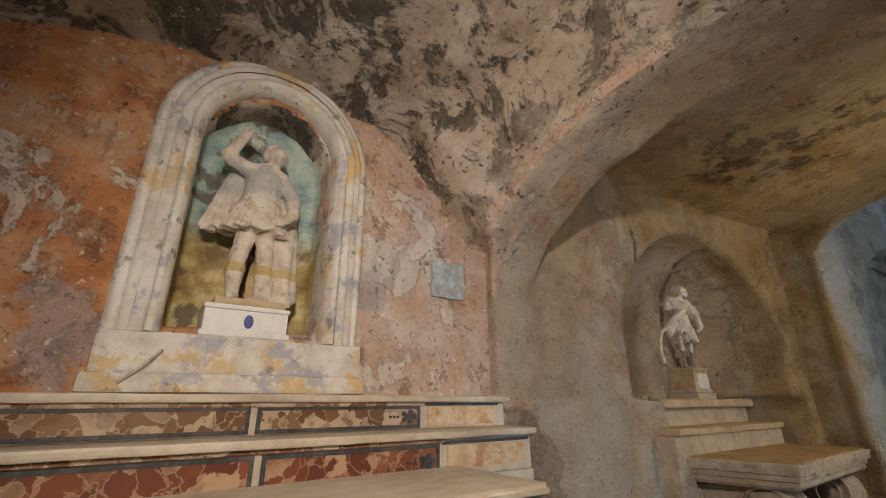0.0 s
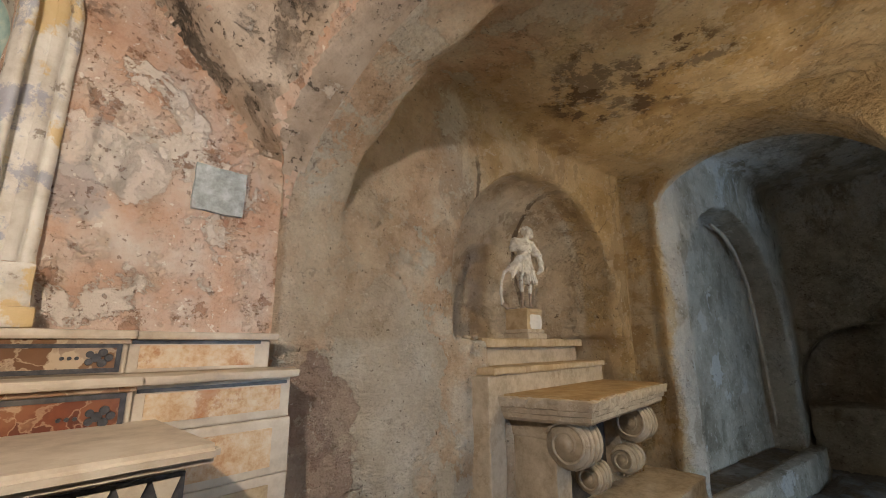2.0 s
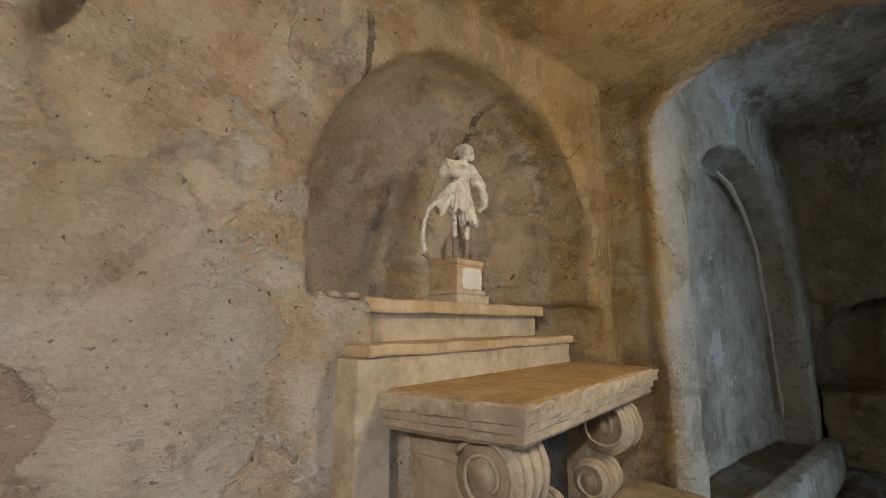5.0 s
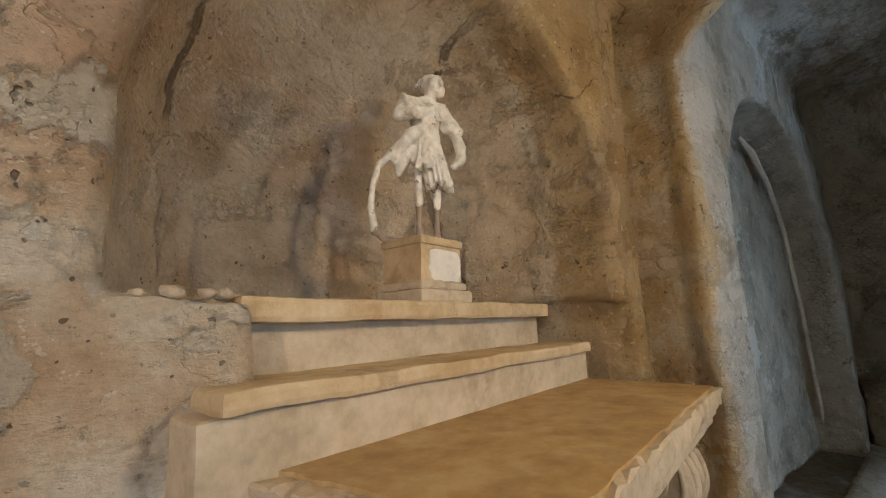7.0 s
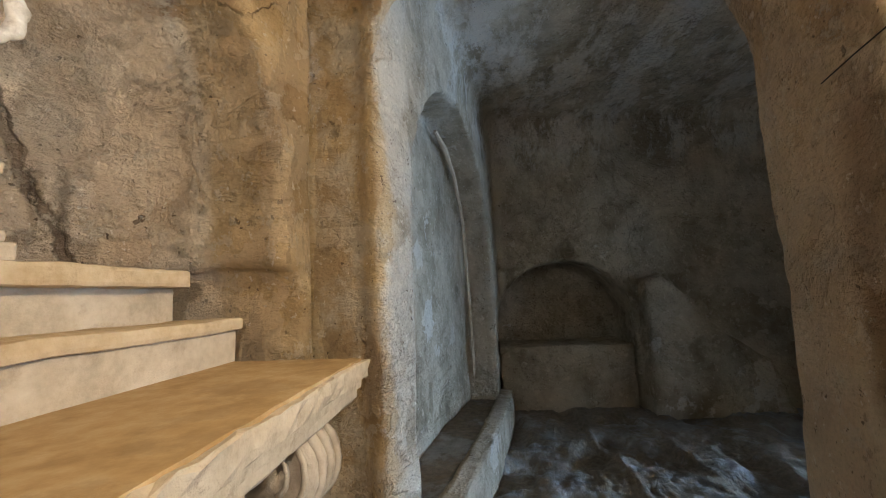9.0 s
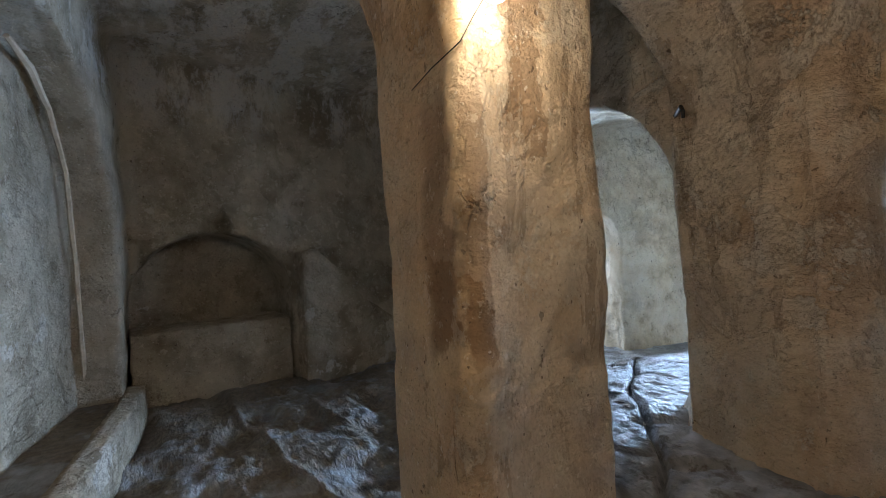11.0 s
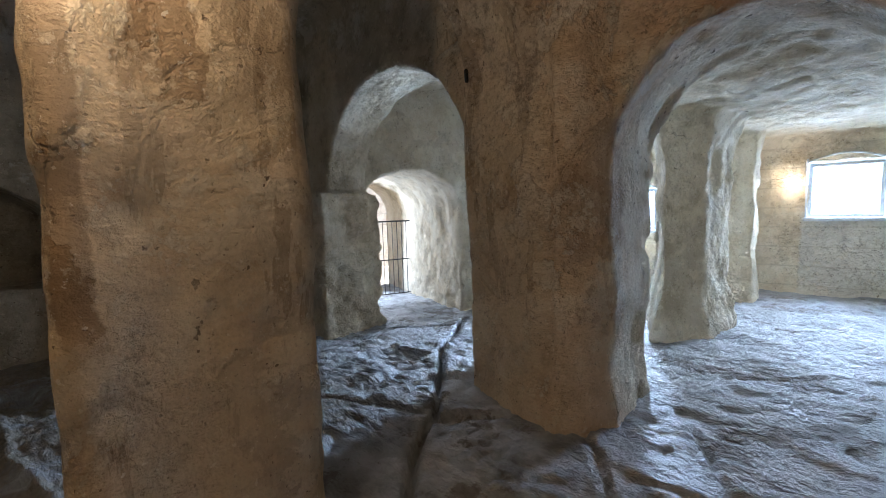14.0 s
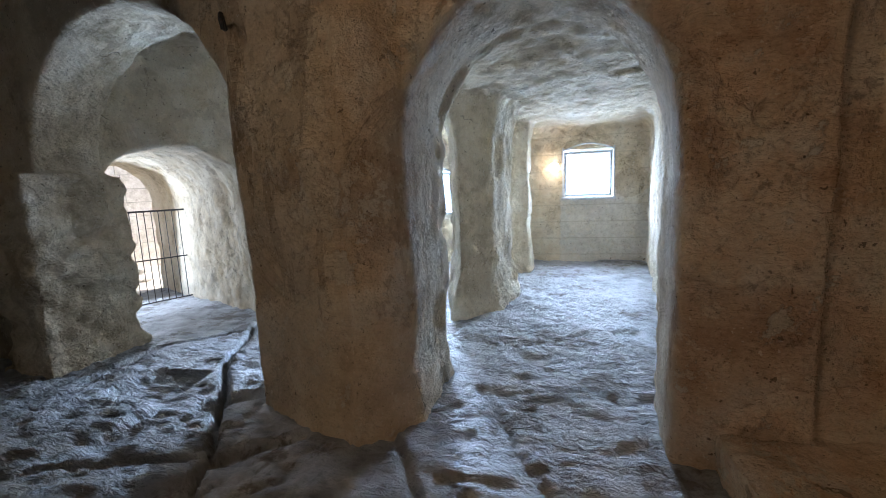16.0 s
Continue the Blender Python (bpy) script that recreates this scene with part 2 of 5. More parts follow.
    for at, lo, wide, lean in ((5.84, 1.4, 0.020, 0.36), (4.68, 1.95, 0.016, 0.0)):
        line = g.maths("ABSOLUTE", g.total((x, 1.0), (z, lean), (wave, 1.0), (-at - 1.75 * lean - 0.08, 1.0)))
        line = g.maths("MULTIPLY", g.maths("SUBTRACT", 1.0, g.step(line, wide * 0.5, wide)), g.step(z, lo, lo + 0.05))
        crack = g.maths("MAXIMUM", crack, g.maths("MULTIPLY", g.maths("MULTIPLY", line, inside), g.mask(9, 0.36, 0.42, shift=at)))
    hole = g.maths("MAXIMUM", crack, pit)
    colour = g.mix(g.maths("MULTIPLY", hole, 0.75), colour, (0.12, 0.08, 0.05))
    fleck = g.mask(11, 0.57, 0.60, detail=9, rough=0.72, shift=6.3)
    colour = g.mix(g.maths("MULTIPLY", fleck, 0.5), colour, (0.77, 0.69, 0.56))
    scab = g.mask(8, 0.60, 0.63, detail=10, rough=0.75, shift=9.9)
    colour = g.mix(g.maths("MULTIPLY", scab, 0.42), colour, (0.25, 0.165, 0.10))
    colour = g.mix(g.step(grain, 0.40, 0.66, 0.34), colour, g.mix(0.5, colour, (0.22, 0.16, 0.10)))
    speck = g.mask(42, 0.64, 0.68, detail=4, rough=0.65, shift=2.6)
    colour = g.mix(g.maths("MULTIPLY", speck, 0.42), colour, (0.16, 0.11, 0.07))
    dust = g.mask(36, 0.66, 0.69, detail=3, rough=0.6, shift=8.1)
    colour = g.mix(g.maths("MULTIPLY", dust, 0.6), colour, (0.86, 0.80, 0.70))
    # low steps where thin coats of plaster have flaked
    coat = g.noise(1.9, 8, 0.6, shift=6.8)
    flake = g.step(coat, 0.500, 0.506)
    colour = g.mix(g.maths("MULTIPLY", flake, 0.22), colour, (0.84, 0.73, 0.58))
    chip = g.noise(26, 6, 0.7, stretch=(1, 1, 2.2), shift=1.9)
    height = g.total((mid, 1.3), (small, 0.7), (chip, 0.6), (grain, 0.10), (fleck, 0.18), (scab, -0.35), (bare, -0.5), (lost, -0.4), (lime, 0.3), (run, -0.05), (peel, -0.35), (hole, -1.2), (salt, 0.15), (mark, -0.1), (flake, 0.25), (speck, -0.25))
    return g.finish(colour, height, 1.0, 0.045)


def make_fresco():
    g = Graph("faded_fresco", 0.9)
    x, y, z = g.axes
    big, mid, small, grain = g.noise(1.6, 6), g.noise(5.5, 9, 0.65), g.noise(20, 7, 0.65), g.noise(80, 4, 0.7)
    tone = g.total((big, 0.35), (mid, 0.65))
    left = g.ramp(tone, (0.36, (0.30, 0.10, 0.035)), (0.46, (0.56, 0.24, 0.10)), (0.54, (0.66, 0.36, 0.19)), (0.66, (0.66, 0.49, 0.36)))
    right = g.ramp(tone, (0.36, (0.48, 0.25, 0.16)), (0.46, (0.64, 0.42, 0.30)), (0.55, (0.68, 0.52, 0.42)), (0.66, (0.76, 0.68, 0.60)))
    colour = g.mix(g.step(g.total((x, 1.0), (mid, 0.4)), 2.5, 3.0), left, right)
    lime = g.mask(2.6, 0.565, 0.59, detail=10, rough=0.68, distortion=0.4, shift=3.3)
    colour = g.mix(g.maths("MULTIPLY", lime, 0.75), colour, (0.78, 0.72, 0.64))
    fleck = g.mask(11, 0.55, 0.58, detail=10, rough=0.75, shift=2.3)
    colour = g.mix(g.maths("MULTIPLY", fleck, 0.45), colour, (0.74, 0.58, 0.44))
    scab = g.mask(7, 0.575, 0.60, detail=11, rough=0.75, shift=7.9)
    colour = g.mix(g.maths("MULTIPLY", scab, 0.6), colour, (0.34, 0.15, 0.07))
    # the white and pink remains beside the frame
    d2 = g.node("ShaderNodeVectorMath", [("operation", "DISTANCE")], _0=g.node("ShaderNodeMapping", Vector=g.place, Scale=(1.0, 0.2, 1.3)).outputs[0], _1=(2.98, 0.04, 2.65)).outputs["Value"]
    white = g.maths("SUBTRACT", 1.0, g.step(g.total((d2, 1.0), (mid, 0.35)), 0.32, 0.335))
    colour = g.mix(g.maths("MULTIPLY", white, 0.8), colour, (0.80, 0.72, 0.65))
    grey = g.mask(2.3, 0.60, 0.64, detail=8, shift=6.6)
    colour = g.mix(g.maths("MULTIPLY", grey, 0.6), colour, (0.45, 0.42, 0.42))
    mould = g.mask(5.0, 0.58, 0.63, detail=10, rough=0.72, shift=1.2)
    mould = g.maths("MULTIPLY", mould, g.step(g.total((z, 1.0), (mid, 0.3)), 2.55, 2.85))
    colour = g.mix(g.maths("MULTIPLY", mould, 0.85), colour, (0.10, 0.085, 0.075))
    pit = g.pits(11.0, 0.14, 0.25)
    colour = g.mix(g.maths("MULTIPLY", pit, 0.7), colour, (0.16, 0.08, 0.05))
    speck = g.mask(40, 0.62, 0.66, detail=4, rough=0.65, shift=2.6)
    colour = g.mix(g.maths("MULTIPLY", speck, 0.6), colour, (0.20, 0.10, 0.06))
    dust = g.mask(34, 0.64, 0.67, detail=3, rough=0.6, shift=8.1)
    colour = g.mix(g.maths("MULTIPLY", dust, 0.7), colour, (0.88, 0.82, 0.74))
    height = g.total((speck, -0.3), (mid, 0.9), (small, 0.5), (grain, 0.1), (lime, 0.3), (white, 0.25), (fleck, 0.2), (scab, -0.25), (grey, -0.15), (pit, -0.8))
    return g.finish(colour, height, 0.85, 0.03)


def make_vault():
    g = Graph("mouldy_plaster", 0.92)
    x, y, z = g.axes
    mid, small, grain = g.noise(4.5, 10, 0.7), g.noise(17, 8, 0.7), g.noise(75, 4, 0.7)
    colour = g.ramp(mid, (0.36, (0.40, 0.32, 0.24)), (0.5, (0.58, 0.50, 0.42)), (0.62, (0.72, 0.67, 0.60)))
    near = g.step(g.total((x, 1.0), (mid, 0.8)), 3.1, 3.6)
    colour = g.mix(g.maths("MULTIPLY", near, 0.7), colour, g.ramp(mid, (0.36, (0.50, 0.38, 0.28)), (0.62, (0.70, 0.58, 0.47))))
    brown = g.maths("MULTIPLY", g.mask(2.0, 0.48, 0.56, detail=10, rough=0.7, shift=5.1), g.maths("SUBTRACT", 1.0, g.maths("MULTIPLY", near, 0.8)))
    colour = g.mix(g.maths("MULTIPLY", brown, 0.7), colour, (0.30, 0.22, 0.15))
    black = g.mask(3.4, 0.50, 0.56, detail=13, rough=0.78, distortion=0.6, shift=2.7)
    black = g.maths("MULTIPLY", black, g.maths("SUBTRACT", 1.0, g.step(g.total((x, 1.0), (mid, 0.8)), 3.45, 3.95)))
    colour = g.mix(g.maths("MULTIPLY", black, 0.92), colour, g.ramp(small, (0.4, (0.045, 0.04, 0.035)), (0.7, (0.16, 0.14, 0.11))))
    bright = g.mask(13, 0.60, 0.63, detail=8, rough=0.72, shift=9.2)
    colour = g.mix(g.maths("MULTIPLY", bright, 0.7), colour, (0.78, 0.73, 0.66))
    speck = g.mask(30, 0.60, 0.64, detail=5, rough=0.7, shift=3.3)
    colour = g.mix(g.maths("MULTIPLY", speck, 0.8), colour, (0.07, 0.055, 0.04))
    height = g.total((bright, 0.3), (speck, -0.3), (mid, 0.9), (small, 0.6), (grain, 0.12), (black, -0.35), (brown, -0.12))
    return g.finish(colour, height, 0.9, 0.03)


def make_floor_stone():
    g = Graph("worn_floor_rock", 0.55)
    big, mid, small, grain = g.noise(0.9, 5), g.noise(4.5, 8, 0.62), g.noise(20, 7, 0.66), g.noise(80, 4, 0.7)
    colour = g.ramp(g.total((big, 0.4), (mid, 0.6)), (0.38, (0.19, 0.195, 0.205)), (0.5, (0.37, 0.385, 0.415)), (0.60, (0.53, 0.55, 0.59)))
    dirt = g.mask(2.4, 0.54, 0.60, detail=10, rough=0.68, shift=4.1)
    colour = g.mix(g.maths("MULTIPLY", dirt, 0.6), colour, (0.13, 0.10, 0.07))
    x, y, z = g.axes
    earth = g.maths("MULTIPLY", g.step(g.total((x, 1.0), (mid, 0.8)), 6.5, 7.1), g.step(g.total((y, 1.0), (mid, 0.8)), -3.6, -2.9))
    earth = g.maths("MULTIPLY", earth, g.mask(1.9, 0.36, 0.50, detail=9, rough=0.66, shift=7.3))
    colour = g.mix(g.maths("MULTIPLY", earth, 0.75), colour, g.ramp(small, (0.35, (0.17, 0.135, 0.095)), (0.65, (0.34, 0.28, 0.20))))
    dirt = g.maths("MAXIMUM", dirt, g.maths("MULTIPLY", earth, 1.6))
    pick = g.noise(17, 6, 0.62, distortion=0.7, stretch=(1.0, 2.1, 1), shift=2.2)
    rough = g.total((g.step(mid, 0.35, 0.65), 0.16), (dirt, 0.12), (g.step(small, 0.3, 0.7), 0.12), (earth, 0.25), (0.44, 1.0))
    height = g.total((mid, 0.9), (pick, 1.9), (small, 1.1), (grain, 0.2), (dirt, -0.2))
    return g.finish(colour, height, 0.9, 0.03, rough)


def make_plain(name, tones, scale=8.0, rough=0.8, bump=0.35, dirt=(0.25, 0.18, 0.11), dirt_share=0.5, metal=0.0):
    """Cut stone, painted plaster or metal with grain, worn spots and dirt."""
    g = Graph(name, rough)
    g.out.inputs["Metallic"].default_value = metal
    mid, small, grain = g.noise(scale, 8, 0.62), g.noise(scale * 4, 6, 0.65), g.noise(scale * 14, 4, 0.7)
    n = len(tones)
    colour = g.ramp(g.total((mid, 0.7), (small, 0.3)), *[(0.36 + 0.28 * i / max(1, n - 1), c) for i, c in enumerate(tones)])
    spots = g.mask(scale * 0.6, 0.54, 0.62, detail=9, rough=0.7, shift=3.7)
    colour = g.mix(g.maths("MULTIPLY", spots, dirt_share), colour, dirt)
    return g.finish(colour, g.total((mid, 0.6), (small, 0.4), (grain, 0.15), (spots, -0.2)), bump, 0.012)


def make_marble(name, a, b, c, vein):
    """Breccia: blotches of several colours with pale veins."""
    g = Graph(name, 0.35)
    bend = g.node("ShaderNodeTexNoise", Vector=g.place, Scale=9.0, Detail=6.0).outputs["Color"]
    p = g.node("ShaderNodeVectorMath", [("operation", "MULTIPLY_ADD")], _0=bend, _1=(0.22, 0.22, 0.22), _2=g.place).outputs[0]
    cell = g.node("ShaderNodeTexVoronoi", Vector=p, Scale=17.0).outputs["Color"]
    pick = g.node("ShaderNodeSeparateColor", Color=cell).outputs[0]
    colour = g.ramp(pick, (0.15, a), (0.45, b), (0.62, c), (0.9, vein))
    colour = g.mix(g.maths("MULTIPLY", g.mask(12, 0.5, 0.62, detail=9, shift=1.1), 0.5), colour, a)
    lines = g.node("ShaderNodeTexVoronoi", [("feature", "DISTANCE_TO_EDGE")], Vector=p, Scale=17.0).outputs["Distance"]
    colour = g.mix(g.maths("SUBTRACT", 0.6, g.step(lines, 0.01, 0.06, 0.6)), colour, vein)
    worn = g.mask(7, 0.55, 0.6, detail=8, shift=4.4)
    rough = g.total((worn, 0.3), (0.35, 1.0))
    return g.finish(colour, g.noise(40, 5), 0.15, 0.006, rough)


def make_painted_frame():
    g = Graph("worn_painted_stucco", 0.75)
    x, y, z = g.axes
    mid, small = g.noise(9, 9, 0.66), g.noise(34, 6, 0.65)
    colour = g.ramp(mid, (0.36, (0.56, 0.51, 0.44)), (0.5, (0.70, 0.66, 0.60)), (0.65, (0.80, 0.77, 0.72)))
    blue = g.mask(8, 0.53, 0.60, detail=10, rough=0.72, shift=2.1)
    colour = g.mix(g.maths("MULTIPLY", blue, 0.6), colour, (0.26, 0.29, 0.42))
    gold = g.mask(5, 0.55, 0.61, detail=8, rough=0.66, shift=6.1)
    colour = g.mix(g.maths("MULTIPLY", gold, 0.75), colour, (0.66, 0.46, 0.17))
    dirt = g.mask(14, 0.60, 0.66, detail=8, shift=8.3)
    colour = g.mix(g.maths("MULTIPLY", dirt, 0.7), colour, (0.22, 0.16, 0.11))
    return g.finish(colour, g.total((mid, 0.5), (small, 0.4), (gold, 0.1), (dirt, -0.4)), 0.5, 0.01)


def make_gilt_niche():
    """The painted back of the altar's niche: blue above, gilded below."""
    g = Graph("painted_niche_back", 0.6)
    x, y, z = g.axes
    mid, small = g.noise(8, 9, 0.66), g.noise(30, 6, 0.65)
    sky_ = g.ramp(mid, (0.36, (0.20, 0.30, 0.32)), (0.5, (0.40, 0.54, 0.50)), (0.64, (0.62, 0.66, 0.56)))
    gold = g.ramp(mid, (0.36, (0.20, 0.14, 0.05)), (0.5, (0.46, 0.34, 0.13)), (0.64, (0.68, 0.60, 0.34)))
    colour = g.mix(g.step(g.total((z, 1.0), (mid, 0.3)), 2.15, 2.35), gold, sky_)
    dark = g.mask(5, 0.55, 0.6, detail=9, shift=3.9)
    colour = g.mix(g.maths("MULTIPLY", dark, 0.8), colour, (0.13, 0.10, 0.075))
    return g.finish(colour, g.total((mid, 0.5), (small, 0.5)), 0.5, 0.012)


M_ROCK, M_FRESCO, M_VAULT, M_FLOOR = make_rock(), make_fresco(), make_vault(), make_floor_stone()
M_STONE = make_plain("ochre_limestone", [(0.46, 0.34, 0.20), (0.57, 0.45, 0.29), (0.66, 0.55, 0.39)], 6, 0.85, 0.5, (0.30, 0.20, 0.11), 0.45)
M_OCHRE = make_plain("dusty_ochre_stone", [(0.36, 0.24, 0.11), (0.46, 0.32, 0.16), (0.54, 0.41, 0.24)], 5, 0.85, 0.3, (0.26, 0.18, 0.10), 0.3)
M_LIME = make_plain("worn_limestone", [(0.42, 0.35, 0.26), (0.54, 0.46, 0.35), (0.63, 0.55, 0.44)], 7, 0.85, 0.7, (0.33, 0.24, 0.16), 0.45)
M_IVORY = make_plain("ivory_marble", [(0.44, 0.37, 0.29), (0.57, 0.49, 0.39), (0.66, 0.59, 0.49)], 5, 0.5, 0.2, (0.45, 0.33, 0.20), 0.35)
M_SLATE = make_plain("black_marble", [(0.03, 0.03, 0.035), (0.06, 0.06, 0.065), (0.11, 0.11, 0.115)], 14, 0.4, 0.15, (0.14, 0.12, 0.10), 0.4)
M_RED = make_marble("red_breccia", (0.14, 0.04, 0.022), (0.24, 0.075, 0.035), (0.30, 0.14, 0.07), (0.50, 0.34, 0.22))
M_BROWN = make_marble("brown_breccia", (0.16, 0.075, 0.035), (0.27, 0.15, 0.075), (0.33, 0.23, 0.16), (0.54, 0.42, 0.29))
M_AMBER = make_plain("amber_marble", [(0.54, 0.30, 0.14), (0.66, 0.48, 0.29), (0.72, 0.61, 0.46)], 16, 0.45, 0.15, (0.42, 0.15, 0.05), 0.6)
M_FRAME, M_GILT = make_painted_frame(), make_gilt_niche()
def make_figure_plaster():
    """White plaster whose legs are worn down to brown supports."""
    g = Graph("weathered_plaster", 0.7)
    x, y, z = g.axes
    mid, small = g.noise(22, 8, 0.65), g.noise(80, 6, 0.65)
    colour = g.ramp(mid, (0.36, (0.54, 0.50, 0.44)), (0.5, (0.72, 0.69, 0.63)), (0.64, (0.82, 0.80, 0.75)))
    bare = g.maths("SUBTRACT", 1.0, g.step(g.total((z, 1.0), (mid, 0.30), (x, -0.5)), -0.76, -0.74))
    bare = g.maths("MAXIMUM", g.maths("MULTIPLY", bare, 0.9), g.mask(26, 0.60, 0.64, detail=8, rough=0.7, shift=4.2))
    colour = g.mix(g.maths("MULTIPLY", bare, 0.85), colour, (0.20, 0.12, 0.07))
    return g.finish(colour, g.total((mid, 0.5), (small, 0.5), (bare, -0.3)), 0.4, 0.008)


def make_painted_figure():
    """Faded paint: grey-blue breastplate, pale skirt, gilt bands."""
    g = Graph("faded_painted_stucco", 0.65)
    x, y, z = g.axes
    mid, small = g.noise(18, 9, 0.66), g.noise(70, 6, 0.65)
    colour = g.ramp(mid, (0.36, (0.50, 0.42, 0.34)), (0.5, (0.66, 0.58, 0.50)), (0.64, (0.76, 0.70, 0.62)))
    chest = g.maths("MULTIPLY", g.step(g.total((z, 1.0), (mid, 0.12)), 2.29, 2.31), g.maths("SUBTRACT", 1.0, g.step(g.total((z, 1.0), (mid, 0.12)), 2.40, 2.42)))
    colour = g.mix(g.maths("MULTIPLY", chest, 0.6), colour, (0.36, 0.41, 0.42))
    gilt = g.maths("MULTIPLY", g.step(z, 1.905, 1.91), g.maths("SUBTRACT", 1.0, g.step(z, 1.94, 1.945)))
    colour = g.mix(g.maths("MULTIPLY", gilt, 0.8), colour, (0.55, 0.40, 0.12))
    worn = g.mask(13, 0.56, 0.62, detail=9, rough=0.7, shift=6.4)
    colour = g.mix(g.maths("MULTIPLY", worn, 0.5), colour, (0.30, 0.25, 0.20))
    return g.finish(colour, g.total((mid, 0.5), (small, 0.4), (worn, -0.3)), 0.45, 0.008)


M_STATUE, M_STATUE_PAINTED = make_figure_plaster(), make_painted_figure()
M_PLAQUE = make_plain("grey_slate_plaque", [(0.28, 0.30, 0.29), (0.42, 0.46, 0.46), (0.60, 0.64, 0.65)], 12, 0.7, 0.4, (0.30, 0.24, 0.18), 0.3)
M_WHITE = make_plain("white_paint", [(0.70, 0.69, 0.66), (0.80, 0.79, 0.77), (0.84, 0.84, 0.82)], 9, 0.55, 0.15, (0.55, 0.52, 0.46), 0.3)
M_GREYPAINT = make_plain("grey_window_paint", [(0.42, 0.45, 0.48), (0.52, 0.55, 0.58), (0.60, 0.63, 0.66)], 9, 0.5, 0.15, (0.40, 0.38, 0.35), 0.3)
M_IRON = make_plain("black_iron", [(0.02, 0.02, 0.022), (0.035, 0.035, 0.038), (0.06, 0.055, 0.05)], 30, 0.5, 0.2, (0.10, 0.05, 0.03), 0.4, 0.5)
M_BLUE = mat("blue_enamel", (0.06, 0.09, 0.30), 0.4)
M_BULB = mat("lit_bulb", (1.0, 0.86, 0.66), 0.4, 0.0, 14.0)
M_RUBBLE = make_plain("pale_rubble", [(0.56, 0.52, 0.45), (0.70, 0.66, 0.59), (0.80, 0.77, 0.71)], 7, 0.9, 0.6, (0.35, 0.30, 0.24), 0.4)


def make_glass():
    """A pane that daylight passes straight through."""
    m = bpy.data.materials.new("window_glass")
    m.use_nodes = True
    t = m.node_tree
    clear, shine, both = t.nodes.new("ShaderNodeBsdfTransparent"), t.nodes.new("ShaderNodeBsdfGlossy"), t.nodes.new("ShaderNodeMixShader")
    shine.inputs["Roughness"].default_value, both.inputs[0].default_value = 0.05, 0.06
    t.links.new(clear.outputs[0], both.inputs[1])
    t.links.new(shine.outputs[0], both.inputs[2])
    t.links.new(both.outputs[0], t.nodes["Material Output"].inputs["Surface"])
    return m


M_GLASS = make_glass()
M_SKY = mat("bright_sky", (0.42, 0.68, 1.0), 1.0, 0.0, 9.0)


# ---------------------------------------------------------------- rock shell
H = 0.027
LO, HI = Vector((0.2, -9.75, -0.45)), Vector((10.95, 1.0, 3.65))
NX, NY, NZ = (int(round((b - a) / H)) + 1 for a, b in zip(LO, HI))
GX = (LO.x + H * np.arange(NX, dtype=np.float32))[:, None, None]
GY = (LO.y + H * np.arange(NY, dtype=np.float32))[None, :, None]
GZ = (LO.z + H * np.arange(NZ, dtype=np.float32))[None, None, :]


def poly_distance(points, x, y):
    """Signed distance to a polygon in plan, negative inside."""
    best, inside = np.full(np.broadcast(x, y).shape, 1e9, np.float32), np.zeros(np.broadcast(x, y).shape, bool)
    for (ax, ay), (bx, by) in zip(points, points[1:] + points[:1]):
        ex, ey = bx - ax, by - ay
        s = np.clip(((x - ax) * ex + (y - ay) * ey) / (ex * ex + ey * ey), 0, 1)
        best = np.minimum(best, np.hypot(x - ax - s * ex, y - ay - s * ey))
        if abs(ey) > 1e-9:
            inside ^= ((ay > y) != (by > y)) & (x < ax + (y - ay) * ex / ey)
    return np.where(inside, -best, best).astype(np.float32)


def smin(a, b, k):
    h = np.clip(0.5 + 0.5 * (b - a) / k, 0, 1)
    return b + (a - b) * h - k * h * (1 - h)


def room(points, ceiling, cove=0.12):
    """The air of a room with this plan under a ceiling given as a height or a function of x and y."""
    side = poly_distance(points, GX, GY)
    top = ceiling(GX, GY) if callable(ceiling) else ceiling
    return -smin(-side, -(GZ - top), cove) + 0 * GX


def arch_distance(s, z, half, spring, apex):
    """Signed distance to an upright opening with a round head."""
    rise = apex - spring
    r = np.sqrt((s / half) ** 2 + ((z - spring) / rise) ** 2)
    head = (r - 1) * np.minimum(half, rise)
    return np.where(z > spring, head, np.abs(s) - half)


def passage(centre, way, half, spring, apex, back, ahead, sill=None):
    """The air of an arched passage through centre along way."""
    wx, wy = Vector(way).normalized()
    along = (GX - centre[0]) * wx + (GY - centre[1]) * wy
    across = (GX - centre[0]) * wy - (GY - centre[1]) * wx
    f = np.maximum(arch_distance(across, GZ, half, spring, apex), np.maximum(-back - along, along - ahead))
    return f if sill is None else np.maximum(f, sill - GZ)


def apse(centre, radius, depth, turn, spring, apex, sill):
    """The air of a niche that is round in plan and has a round head."""
    c, s = math.cos(turn), math.sin(turn)
    u, v = (GX - centre[0]) * c + (GY - centre[1]) * s, -(GX - centre[0]) * s + (GY - centre[1]) * c
    up = np.maximum(GZ - spring, 0) / (apex - spring)
    r = np.sqrt((np.abs(u / radius) ** 2.8 + np.abs(v / depth) ** 2.8) ** (2 / 2.8) + up ** 2)
    return np.maximum((r - 1) * min(radius, depth), sill - GZ)


def block(points, z0, z1):
    return np.maximum(poly_distance(points, GX, GY), np.maximum(z0 - GZ, GZ - z1))


